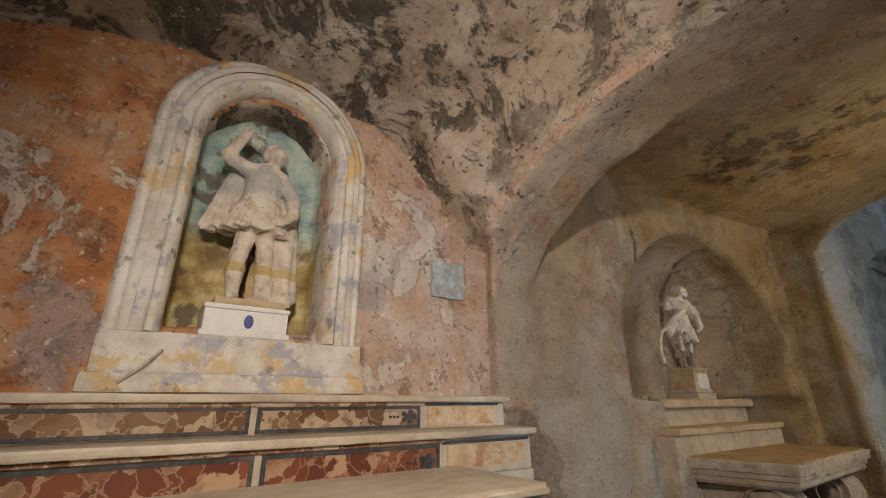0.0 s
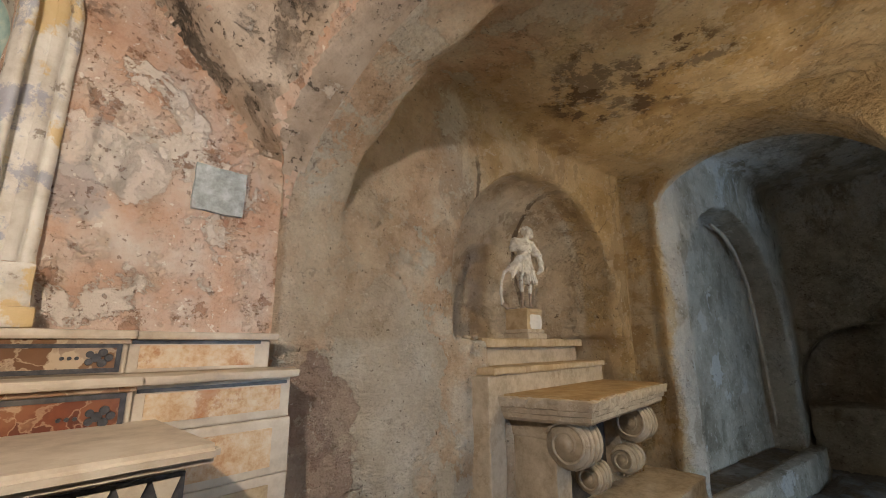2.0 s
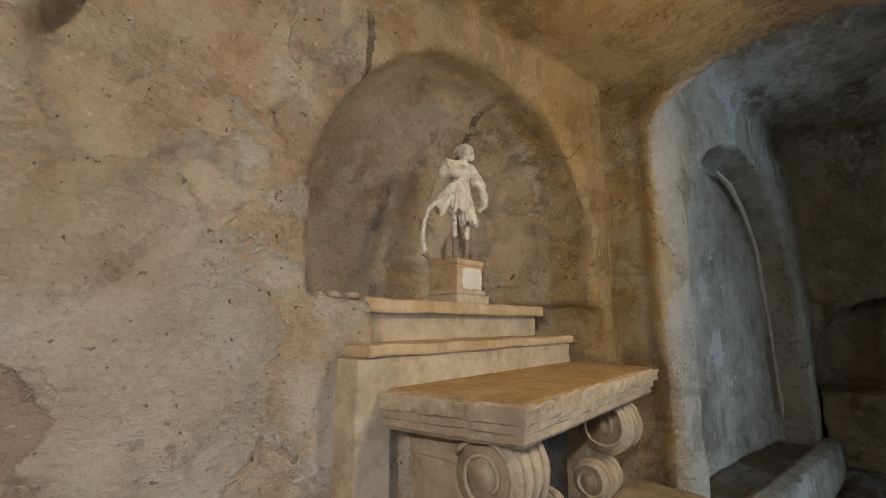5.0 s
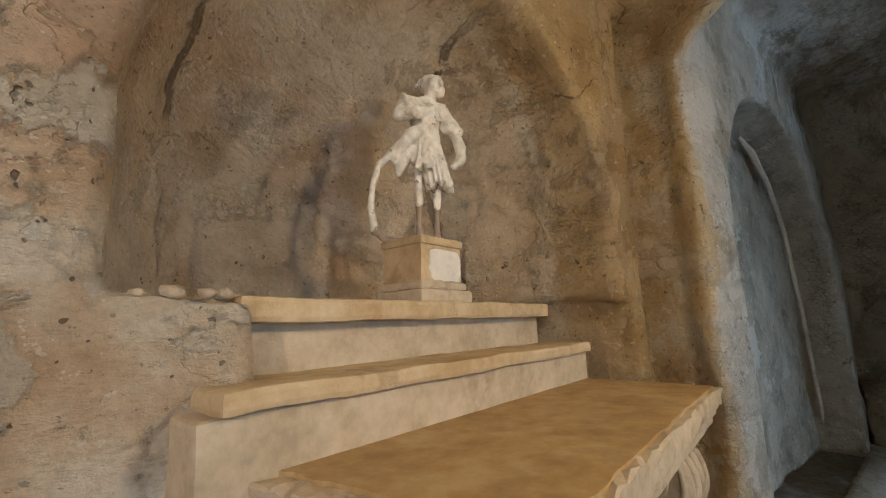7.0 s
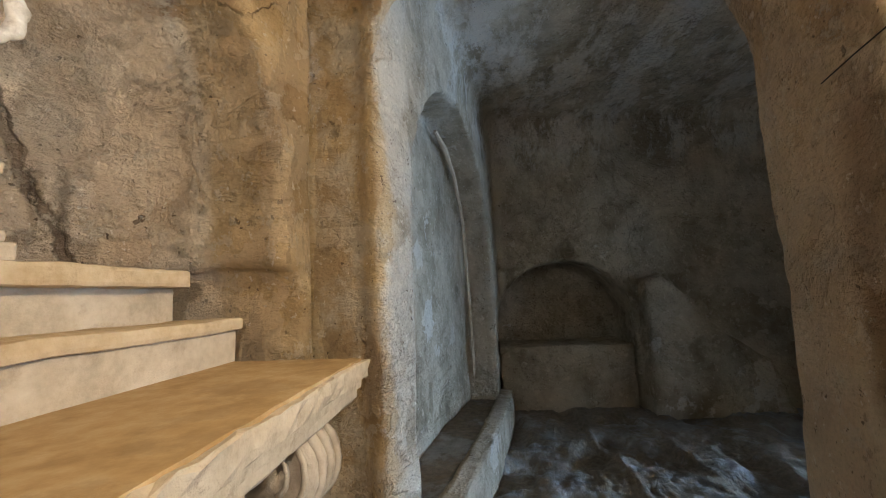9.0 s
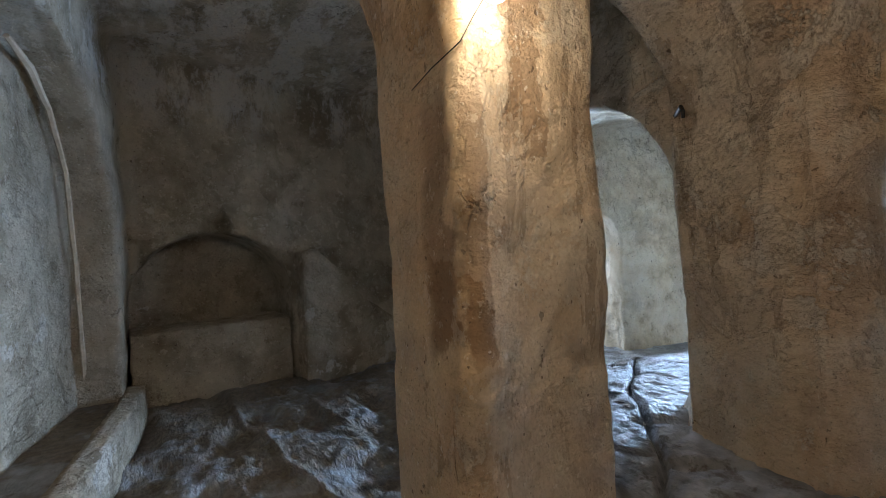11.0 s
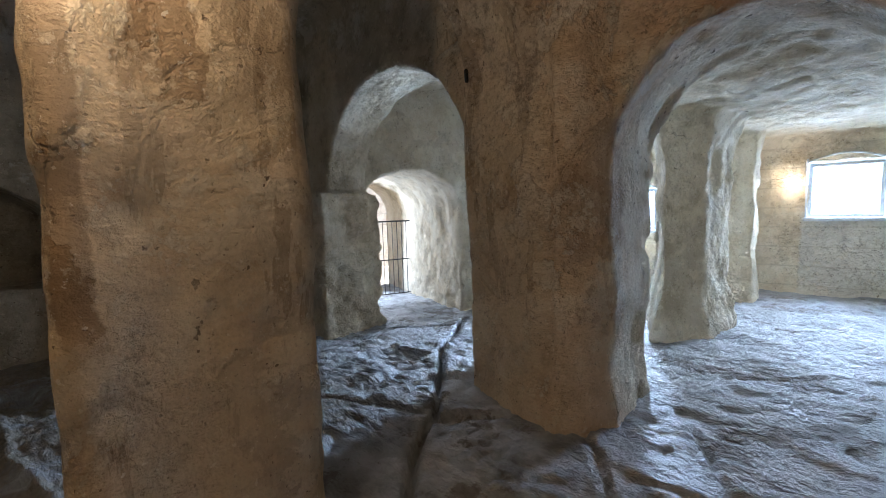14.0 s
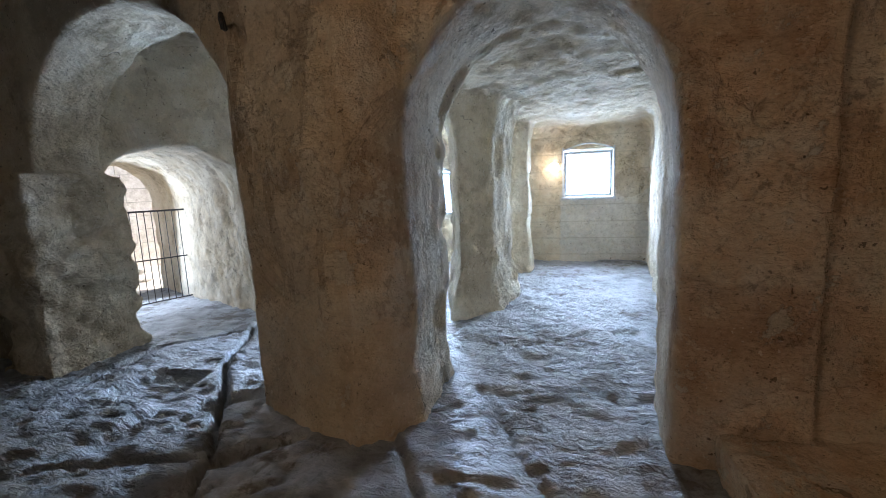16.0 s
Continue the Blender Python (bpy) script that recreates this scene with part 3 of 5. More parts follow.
def vault_west(x, y):
    arch = np.sqrt(np.clip(1 - ((x - 2.35) / 1.3) ** 2, 0.0, 1))
    barrel = 2.0 + 0.8 * arch + 0.3 * np.clip((0.2 - y) / 1.2, 0, 1) * arch
    edge = 1.86 + 0.71 * np.sqrt(np.clip(1 - ((np.minimum(y, -0.02) + 1.05) / 1.19) ** 2, 0.0, 1))
    # the groin dies into the transverse arch
    return np.minimum(np.maximum(barrel, edge + 0.30), edge + 0.015 + 1.1 * np.clip(3.42 - x, 0, 2))


def ceiling_nave(x, y):
    return 2.80 + 0.16 * np.clip((y + 1.0) / 1.1, 0, 1) * np.clip((5.6 - x) / 1.2, 0, 1) + 0.10 * np.clip((-1.2 - y) / 1.5, 0, 1)


ROOMS = [
    room([(0.4, 0.2), (3.56, 0.2), (3.50, 0.13), (3.41, 0.0), (3.41, -4.0), (0.4, -4.0)], vault_west, 0.05),
    room([(3.8, 0.14), (4.5, 0.05), (6.20, -0.275), (6.24, -0.08), (6.44, -0.11), (6.49, -0.37), (5.70, -1.84), (5.655, -1.90), (5.69, -2.56), (5.78, -2.75),
          (5.85, -4.0), (5.35, -3.86), (5.12, -4.08), (3.9, -4.0), (2.8, -3.85), (2.8, -2.4), (3.8, -2.2)], ceiling_nave, 0.05),
    room([(6.50, -0.55), (8.2, -0.83), (9.6, -1.05), (9.6, -4.55), (8.3, -4.45), (6.15, -4.2), (6.3, -2.8), (6.38, -2.02)], 3.3, 0.12),
    room([(6.3, -5.0), (8.14, -4.92), (8.42, -5.06), (7.75, -6.4), (7.4, -7.2), (6.3, -7.2)], 2.75, 0.12),
    room([(3.84, -4.6), (3.42, -6.4), (3.04, -9.12), (7.0, -9.12), (7.0, -5.2), (5.2, -4.8)], 2.12, 0.15),
]
ARCHES = [
    passage((3.6, -1.05), (1, 0), 1.19, 1.86, 2.57, 0.35, 0.35),
    np.maximum(passage((6.1, -1.11), (0.98, -0.2), 0.82, 2.15, 2.87, 0.8, 0.85), 0.9 * (GY + 0.33 + 0.471 * (GX - 6.10))),
    passage((5.95, -3.38), (1, 0.05), 0.74, 2.1, 2.84, 0.6, 0.6),
    passage((4.5, -4.3), (-0.12, -1), 0.62, 1.5, 2.15, 0.5, 0.75),
    passage((7.17, -4.5), (-0.06, -1), 1.04, 1.5, 2.52, 0.4, 0.6),
    passage((8.15, -5.65), (0.9, -0.43), 0.68, 1.25, 1.82, 0.5, 4.5),
]
NICHES = [
    apse((5.28, -0.06), 0.80, 0.68, math.atan2(-0.275, 1.55), 1.75, 2.6, 1.452),
    passage((7.95, -0.79), (0.173, 0.985), 1.27, 1.6, 2.80, 0.25, 0.34, 0.1),
    passage((9.6, -1.78), (1, 0), 0.76, 0.95, 1.67, 0.3, 0.75),
    passage((2.4, 0.2), (0, 1), 0.27, 2.35, 2.66, 0.2, 0.24, 1.68),
]
WINDOWS = [
    block([(3.54, -9.0), (4.28, -9.0), (4.28, -9.9), (3.54, -9.9)], 1.02, 1.76),
    block([(6.10, -9.0), (6.75, -9.0), (6.75, -9.9), (6.10, -9.9)], 0.84, 1.54),
]
air = ROOMS[0]
for f in ROOMS[1:]:
    air = np.minimum(air, f)
for f, k in zip(ARCHES, (0.02, 0.05, 0.08, 0.06, 0.045, 0.05)):
    air = smin(air, f, k)
for f in NICHES:
    air = smin(air, f, 0.022)
# the step-shaped hollow behind the side altar
air = smin(air, block([(4.70, -0.4), (6.12, -0.6), (6.16, 0.42), (4.76, 0.42)], 1.0, 1.47), 0.02)
for f in WINDOWS:
    air = smin(air, f, 0.03)
# beam holes and knocked-out spots
for hx, hy, hz, r in ((6.05, -0.25, 2.06, 0.032), (6.07, -0.25, 2.00, 0.030), (6.03, -0.24, 2.12, 0.024), (6.09, -0.26, 1.95, 0.022), (9.62, -1.61, 2.03, 0.06), (9.66, -1.84, 1.74, 0.13), (9.66, -1.86, 1.86, 0.06)):
    air = smin(air, np.sqrt((GX - hx) ** 2 + (GY - hy) ** 2 + (GZ - hz) ** 2) - r, 0.02)
# pillars left standing in the hall
flare = 0.18 * np.clip(0.5 - GZ, 0, 1) + 0.25 * np.clip(GZ - 1.7, 0, 1)
PILLARS = [
    poly_distance([(5.29, -5.97), (5.0, -6.3), (4.88, -7.0), (5.6, -7.05)], GX, GY) - flare,
    poly_distance([(5.3, -7.9), (4.76, -8.22), (4.74, -8.5), (5.4, -8.5)], GX, GY) - flare * 0.5,
    poly_distance([(5.95, -4.12), (5.55, -3.95), (5.27, -3.95), (5.14, -4.14), (5.14, -4.42), (6.3, -4.6), (6.15, -4.3)], GX, GY) - 0.22 * np.clip(0.3 - GZ, 0, 1) - 0.3 * np.clip(GZ - 2.1, 0, 1) + 0 * GZ,
]
# the hacked lower part of the gate pier stands proud of its arch
PILLARS.append(np.maximum(poly_distance([(8.13, -4.28), (8.11, -5.06), (8.6, -5.1), (8.6, -4.28)], GX, GY) - 0.1 * np.clip(0.25 - GZ, 0, 1), GZ - 1.51))
# the wedge-shaped foot of the pillar
PILLARS.append(poly_distance([(5.85, -4.10), (5.335, -3.80), (5.15, -4.2)], GX, GY) + 0.28 * np.clip(GZ - 0.05, 0, 2))
for f in PILLARS:
    air = -smin(-air, f, 0.07)
for hx, hy, hz, r in ((5.95, -4.03, 2.36, 0.055), (6.03, -4.10, 2.10, 0.06), (5.50, -3.90, 1.57, 0.05), (5.49, -3.90, 1.46, 0.045), (5.52, -3.91, 1.30, 0.04), (5.5, -6.03, 1.74, 0.06), (3.62, -3.99, 1.5, 0.05)):
    air = smin(air, np.sqrt((GX - hx) ** 2 + (GY - hy) ** 2 + (GZ - hz) ** 2) - r, 0.02)
del ROOMS, ARCHES, NICHES, WINDOWS, PILLARS


def surface_net(f, lo=LO, h=H):
    """Vertices and quads of the surface f = 0; quads face the negative side."""
    s = f < 0
    nx, ny, nz = f.shape
    n = s[:-1, :-1, :-1].astype(np.int8)
    for i, j, k in ((1, 0, 0), (0, 1, 0), (0, 0, 1), (1, 1, 0), (1, 0, 1), (0, 1, 1), (1, 1, 1)):
        n = n + s[i:nx - 1 + i, j:ny - 1 + j, k:nz - 1 + k]
    act = np.argwhere((n > 0) & (n < 8))
    index = np.full(n.shape, -1, np.int32)
    index[tuple(act.T)] = np.arange(len(act))
    val = {(i, j, k): f[act[:, 0] + i, act[:, 1] + j, act[:, 2] + k] for i in (0, 1) for j in (0, 1) for k in (0, 1)}
    total, count = np.zeros((len(act), 3)), np.zeros(len(act))
    for axis in range(3):
        for p in (0, 1):
            for q in (0, 1):
                a = [p, q]
                a.insert(axis, 0)
                b = list(a)
                b[axis] = 1
                va, vb = val[tuple(a)], val[tuple(b)]
                cross = (va < 0) != (vb < 0)
                s_ = np.where(cross, va / np.where(cross, va - vb, 1), 0)
                where = np.array(a, float)[None] + np.zeros((len(act), 3))
                where[:, axis] = s_
                total += where * cross[:, None]
                count += cross
    verts = np.array(lo) + h * (act + total / count[:, None])
    quads = []
    for axis in range(3):
        sl0, sl1 = [slice(1, -1)] * 3, [slice(1, -1)] * 3
        sl0[axis], sl1[axis] = slice(0, -1), slice(1, None)
        a, b = s[tuple(sl0)], s[tuple(sl1)]
        for first in (True, False):
            e = np.argwhere((a == first) & (b != first)) + 1
            e[:, axis] -= 1
            u, v = [(1, 2), (2, 0), (0, 1)][axis]
            du, dv = np.eye(3, dtype=int)[u], np.eye(3, dtype=int)[v]
            cells = [index[tuple((e - x).T)] for x in (du * 0, du, du + dv, dv)]
            quads.append(np.stack(cells if not first else cells[::-1], 1))
    quads = np.concatenate(quads)
    return verts, quads[(quads >= 0).all(1)]


def value_noise(p, scale, seed=0):
    """Smooth noise from -1 to 1 at an array of places."""
    q = p / scale + 37.7 * (seed + 1)
    i = np.floor(q).astype(np.int64)
    t = q - i
    t = t * t * (3 - 2 * t)
    out = np.zeros(len(p))
    for a in (0, 1):
        for b in (0, 1):
            for c in (0, 1):
                k = (i[:, 0] + a) * 73856093 ^ (i[:, 1] + b) * 19349663 ^ (i[:, 2] + c) * 83492791 ^ (seed * 2654435)
                k = (k ^ (k >> 13)) * 1274126177 & 0x7FFFFFFF
                k = (k ^ (k >> 16)) & 0xFFFF
                w = (t[:, 0] if a else 1 - t[:, 0]) * (t[:, 1] if b else 1 - t[:, 1]) * (t[:, 2] if c else 1 - t[:, 2])
                out += w * (k / 32767.5 - 1)
    return out


def quick_mesh(name, verts, faces, material, smooth=True):
    me = bpy.data.meshes.new(name)
    me.from_pydata([tuple(v) for v in verts], [], [tuple(int(i) for i in f) for f in faces])
    if smooth:
        me.polygons.foreach_set("use_smooth", [True] * len(me.polygons))
    me.materials.append(material)
    return me


verts, quads = surface_net(air)
del air
a, b, c, d = (verts[quads[:, i]] for i in range(4))
fn = np.cross(c - a, d - b)
vn = np.zeros_like(verts)
for i in range(4):
    np.add.at(vn, quads[:, i], fn)
vn /= np.linalg.norm(vn, axis=1, keepdims=True) + 1e-9
rough = 0.022 * value_noise(verts, 0.5, 1) + 0.011 * value_noise(verts, 0.19, 2) + 0.006 * value_noise(verts, 0.08, 3)
# the hall and the gate wall are hacked more coarsely than the plastered nave
rough += (verts[:, 1] < -4.6) * (0.016 * value_noise(verts, 0.12, 4) + 0.03 * np.minimum(value_noise(verts, 0.28, 8), 0.1) + 0.010 * value_noise(verts, 0.055, 15))
coarse = (np.hypot(verts[:, 0] - 8.15, verts[:, 1] + 4.65) < 0.6) & (verts[:, 2] < 1.45)
rough += coarse * (0.07 * np.minimum(value_noise(verts, 0.11, 9), 0.15) + 0.02 * value_noise(verts, 0.06, 14))
verts = verts + vn * rough[:, None]
mid = verts[quads].mean(1)
fn /= np.linalg.norm(fn, axis=1, keepdims=True) + 1e-9
x, y, z = mid.T
line_s = -4.0 - 0.12 * (x - 5.3)
region = np.full(len(mid), "wall_south", dtype=object)
region[(y > line_s + 0.25)] = "wall_north"
region[(y > -1.0) & (x < 3.53)] = "wall_altar"
region[(x > 6.75) & (y > -4.4)] = "wall_east"
region[(x > 6.55) & (y < -4.4)] = "wall_gate"
region[(x < 6.55) & (y < -4.75)] = "wall_hall"
region[(x < 4.2) & (y < -3.0) & (y > -4.4)] = "wall_south"
region[(x > 5.55) & (x < 6.6) & (y < -1.68) & (y > -2.95)] = "pillar_by_the_altar"
region[(x > 5.05) & (x < 6.4) & (y < -3.7) & (y > -5.05)] = "pillar_of_the_arcade"
region[(x > 4.75) & (x < 5.75) & (y < -5.8) & (y > -7.2)] = "pillar_of_the_hall"
ceil_part = (fn[:, 2] < -0.55) & (z > 1.75)
region[ceil_part & (x < 3.55) & (y > -2.3)] = "ceiling_west"
region[ceil_part & (x >= 3.55) & (x < 6.5) & (y > -4.1)] = "ceiling_nave"
region[ceil_part & (x >= 6.5) & (y > -4.4)] = "ceiling_east"
region[ceil_part & (y < -4.75)] = "ceiling_hall"
LOOKS = {
    "wall_south": (M_ROCK, "rough rock-cut wall with dark stained plaster"),
    "wall_north": (M_ROCK, "rock-cut wall with flaking cream plaster"),
    "wall_altar": (M_FRESCO, "wall with faded orange and pink fresco"),
    "wall_east": (M_ROCK, "damp grey rock-cut chapel wall"),
    "wall_gate": (M_ROCK, "pale rock wall with an arched passage"),
    "wall_hall": (M_ROCK, "pale rock-cut wall of the hall"),
    "pillar_by_the_altar": (M_ROCK, "plastered rock pillar with brown stains"),
    "pillar_of_the_arcade": (M_ROCK, "thick rock pillar with a worn foot"),
    "pillar_of_the_hall": (M_ROCK, "pale rock pillar in the hall"),
    "ceiling_west": (M_VAULT, "mouldy plaster vault over the altar"),
    "ceiling_nave": (M_ROCK, "stained plaster ceiling with peeling paint"),
    "ceiling_east": (M_ROCK, "grey rock ceiling with white salt patches"),
    "ceiling_hall": (M_ROCK, "chiselled pale rock ceiling"),
}
for name, (material, label) in LOOKS.items():
    some = quads[region == name]
    if len(some):
        used, back_ = np.unique(some, return_inverse=True)
        ob = new(name, quick_mesh(name, verts[used], back_.reshape(-1, 4), material))
        tagged(ob, label, name.split("_")[0], kind="structure")


# ---------------------------------------------------------------- floor
def ground_height(x, y):
    return -0.23 * np.clip((x - 5.6) / 4.1, 0, 1) * np.clip((-3.6 - y) / 3.0, 0, 1)


def groove(p, path, width, depth):
    """How far a channel along the path sinks the floor at places p."""
    d = np.full(len(p), 1e9)
    for (ax, ay), (bx, by) in zip(path, path[1:]):
        ex, ey = bx - ax, by - ay
        s = np.clip(((p[:, 0] - ax) * ex + (p[:, 1] - ay) * ey) / (ex * ex + ey * ey), 0, 1)
        d = np.minimum(d, np.hypot(p[:, 0] - ax - s * ex, p[:, 1] - ay - s * ey))
    return depth * np.clip((width - d) / (0.35 * width), 0, 1)


def make_floor():
    step = 0.025
    xs, ys = np.arange(0.2, 10.9, step), np.arange(-9.7, 0.95, step)
    gx, gy = np.meshgrid(xs, ys, indexing="ij")
    p = np.stack([gx.ravel(), gy.ravel(), 0 * gx.ravel()], 1)
    q = p.copy()
    q[:, 0] += 0.05 * value_noise(p, 0.3, 11)
    q[:, 1] += 0.05 * value_noise(p, 0.3, 12)
    z = ground_height(p[:, 0], p[:, 1])
    z += 0.016 * value_noise(p, 0.6, 5) + 0.006 * value_noise(p, 0.06, 7)
    # rows of pick marks
    pick = value_noise(q * (1, 1.6, 1), 0.095, 6)
    z += 0.044 * np.minimum(np.abs(pick), 0.42) + 0.014 * value_noise(p * (1, 1.3, 1), 0.19, 13)
    # the drain, the hollow beside the pillar, the broken step and the old cuts
    z -= groove(q, [(5.6, -2.9), (5.95, -3.43), (6.42, -4.1), (6.9, -4.7), (7.5, -5.9)], 0.028, 0.10)
    z -= groove(q, [(6.45, -4.1), (6.14, -4.34)], 0.09, 0.06)
    z -= groove(q, [(6.0, -3.6), (5.72, -3.85)], 0.07, 0.06)
    z -= groove(q, [(7.73, -4.2), (7.8, -4.9), (7.4, -5.5)], 0.05, 0.07)
    z -= groove(q, [(6.1, -3.6), (6.9, -3.35)], 0.02, 0.025)
    z -= groove(q, [(5.2, -4.0), (4.8, -3.3)], 0.022, 0.035)
    z -= groove(q, [(4.75, -4.4), (4.4, -3.5)], 0.022, 0.03)
    z -= groove(q, [(4.6, -7.2), (3.7, -5.2)], 0.02, 0.02)
    z -= groove(q, [(5.0, -5.2), (3.7, -5.9)], 0.02, 0.02)
    # ridges left between the cut beds of the chapel floor
    z += groove(q, [(9.4, -1.80), (7.2, -1.88), (6.7, -1.95)], 0.035, 0.03)
    z += groove(q, [(9.4, -2.32), (6.8, -2.50)], 0.03, 0.03)
    # potholes in the chapel
    hole = value_noise(p, 0.28, 9)
    z -= 0.13 * np.clip(hole - 0.15, 0, 0.5) * ((p[:, 0] > 6.7) & (p[:, 1] > -4.5))
    z += 0.05 * np.clip(value_noise(p, 0.16, 10) - 0.2, 0, 1) * ((p[:, 0] > 7.4) & (p[:, 1] < -3.7) & (p[:, 1] > -4.7))
    p[:, 2] = z
    n, m = len(xs), len(ys)
    i = (np.arange(n - 1)[:, None] * m + np.arange(m - 1)[None]).ravel()
    ob = new("floor", quick_mesh("floor", p, np.stack([i, i + m, i + m + 1, i + 1], 1), M_FLOOR))
    tagged(ob, "worn chiselled rock floor with a drain and pick marks", "floor", kind="structure")


make_floor()


# ---------------------------------------------------------------- mesh helpers
def add_box(bm, x0, x1, y0, y1, z0, z1):
    vs = [bm.verts.new((x, y, z)) for x in (x0, x1) for y in (y0, y1) for z in (z0, z1)]
    for f in ((0, 1, 3, 2), (4, 6, 7, 5), (0, 4, 5, 1), (2, 3, 7, 6), (0, 2, 6, 4), (1, 5, 7, 3)):
        bm.faces.new([vs[i] for i in f])


def wear(bm, amount, scale=0.12, cut=0.05):
    """Splits long edges and shifts the vertices a little, as on worn stone."""
    for _ in range(5):
        long = [e for e in bm.edges if e.calc_length() > cut]
        if not long or len(bm.verts) > 9000:
            break
        bmesh.ops.subdivide_edges(bm, edges=long, cuts=1, use_grid_fill=True)
    for v in bm.verts:
        v.co += amount * Vector(noise.noise_vector(v.co / scale)) + 0.4 * amount * Vector(noise.noise_vector(v.co / (scale * 0.3)))


def part(name, bm, material, parent=None, label="", smooth=False):
    me = bpy.data.meshes.new(name)
    bmesh.ops.recalc_face_normals(bm, faces=bm.faces)
    bm.to_mesh(me)
    bm.free()
    me.materials.append(material)
    if smooth:
        me.polygons.foreach_set("use_smooth", [True] * len(me.polygons))
    ob = new(name, me)
    ob.parent = parent
    if label:
        ob["label"] = label
    return ob


def slab(name, box, material, parent=None, label="", bevel=0.006, worn=0.0):
    bm = bmesh.new()
    add_box(bm, *box)
    if bevel:
        bmesh.ops.bevel(bm, geom=bm.edges[:], offset=bevel, segments=2, affect="EDGES", profile=0.6)
    if worn:
        wear(bm, worn)
    return part(name, bm, material, parent, label)


def thing(name, label, category, group="", at=(0, 0, 0)):
    ob = new(name)
    ob.empty_display_size = 0.1
    ob.location = at
    return tagged(ob, label, category, group)


def tube(bm, points, radii, sides=10, flat=1.0):
    """A tapered, closed tube along points."""
    rings = []
    for i, p in enumerate(points):
        p = Vector(p)
        d = (Vector(points[min(i + 1, len(points) - 1)]) - Vector(points[max(i - 1, 0)])).normalized()
        u = d.cross((0.3, 0.9, 0.25)).normalized()
        w = d.cross(u)
        rings.append([bm.verts.new(p + radii[i] * (math.cos(a) * u + flat * math.sin(a) * w)) for a in (2 * math.pi * k / sides for k in range(sides))])
    for a, b in zip(rings, rings[1:]):
        for k in range(sides):
            bm.faces.new((a[k], a[(k + 1) % sides], b[(k + 1) % sides], b[k]))
    bm.faces.new(rings[0])
    bm.faces.new(rings[-1][::-1])


def ball(bm, at, rx, ry, rz, seg=14):
    m = Matrix.Translation(at) @ Matrix.Diagonal((rx, ry, rz, 1))
    bmesh.ops.create_uvsphere(bm, u_segments=seg, v_segments=seg // 2 + 2, radius=1, matrix=m)


# ---------------------------------------------------------------- sculpted figures
class Clay:
    """A block of clay on a fine grid: limbs are pressed on with soft joins."""

    def __init__(self, lo, hi, h):
        self.lo, self.h = lo, h
        n = [int(round((b - a) / h)) + 1 for a, b in zip(lo, hi)]
        self.g = [(a + h * np.arange(k)).reshape([-1 if i == j else 1 for j in range(3)]) for i, (a, k) in enumerate(zip(lo, n))]
        self.f = np.full(n, 1.0)

    def limb(self, points, radii, k=0.012, flat=None):
        """A chain of tapered limbs; flat squashes it along y."""
        x, y, z = self.g
        for a, b, ra, rb in zip(points, points[1:], radii, radii[1:]):
            s = flat or 1.0
            e = [b[0] - a[0], (b[1] - a[1]) / s, b[2] - a[2]]
            d = [x - a[0], (y - a[1]) / s, z - a[2]]
            t = np.clip((d[0] * e[0] + d[1] * e[1] + d[2] * e[2]) / (sum(c * c for c in e) + 1e-9), 0, 1)
            r = np.sqrt((d[0] - t * e[0]) ** 2 + (d[1] - t * e[1]) ** 2 + (d[2] - t * e[2]) ** 2)
            self.f = smin(self.f, (r - (ra + (rb - ra) * t)) * min(s, 1.0), k)

    def egg(self, at, rx, ry, rz, k=0.010):
        x, y, z = self.g
        r = np.sqrt(((x - at[0]) / rx) ** 2 + ((y - at[1]) / ry) ** 2 + ((z - at[2]) / rz) ** 2)
        self.f = smin(self.f, (r - 1) * min(rx, ry, rz), k)

    def dent(self, at, r, k=0.006):
        x, y, z = self.g
        self.f = -smin(-self.f, np.sqrt((x - at[0]) ** 2 + (y - at[1]) ** 2 + (z - at[2]) ** 2) - r, k)

    def cloth(self, top, bottom, size_top, size_bottom, folds, depth, turn=0.0, hem=0.0, k=0.010):
        """Folded cloth that widens from top to bottom, with a wavy hem."""
        x, y, z = self.g
        t = np.clip((top[2] - z) / (top[2] - bottom[2]), 0, 1)
        dx, dy = x - (top[0] + (bottom[0] - top[0]) * t), y - (top[1] + (bottom[1] - top[1]) * t)
        rx, ry = size_top[0] + (size_bottom[0] - size_top[0]) * t, size_top[1] + (size_bottom[1] - size_top[1]) * t
        a = np.arctan2(dy / ry, dx / rx)
        wave = np.sin(folds * a + turn + 1.5 * t + 0.7 * np.sin(3 * a + turn))
        r = np.sqrt((dx / rx) ** 2 + (dy / ry) ** 2) - depth * t * (np.abs(wave) * 1.6 - 0.8)
        f = np.maximum((r - 1) * np.minimum(rx, ry), np.maximum(z - top[2], bottom[2] + hem * wave - z))
        self.f = smin(self.f, f, k)

    def fired(self, name, material, label, rough=0.002):
        v, q = surface_net(self.f, self.lo, self.h)
        for axis in range(3):
            v[:, axis] += rough * value_noise(v, 0.016, 20 + axis) + 0.6 * rough * value_noise(v, 0.007, 30 + axis)
        return tagged(new(name, quick_mesh(name, v, q, material)), label, "statue")


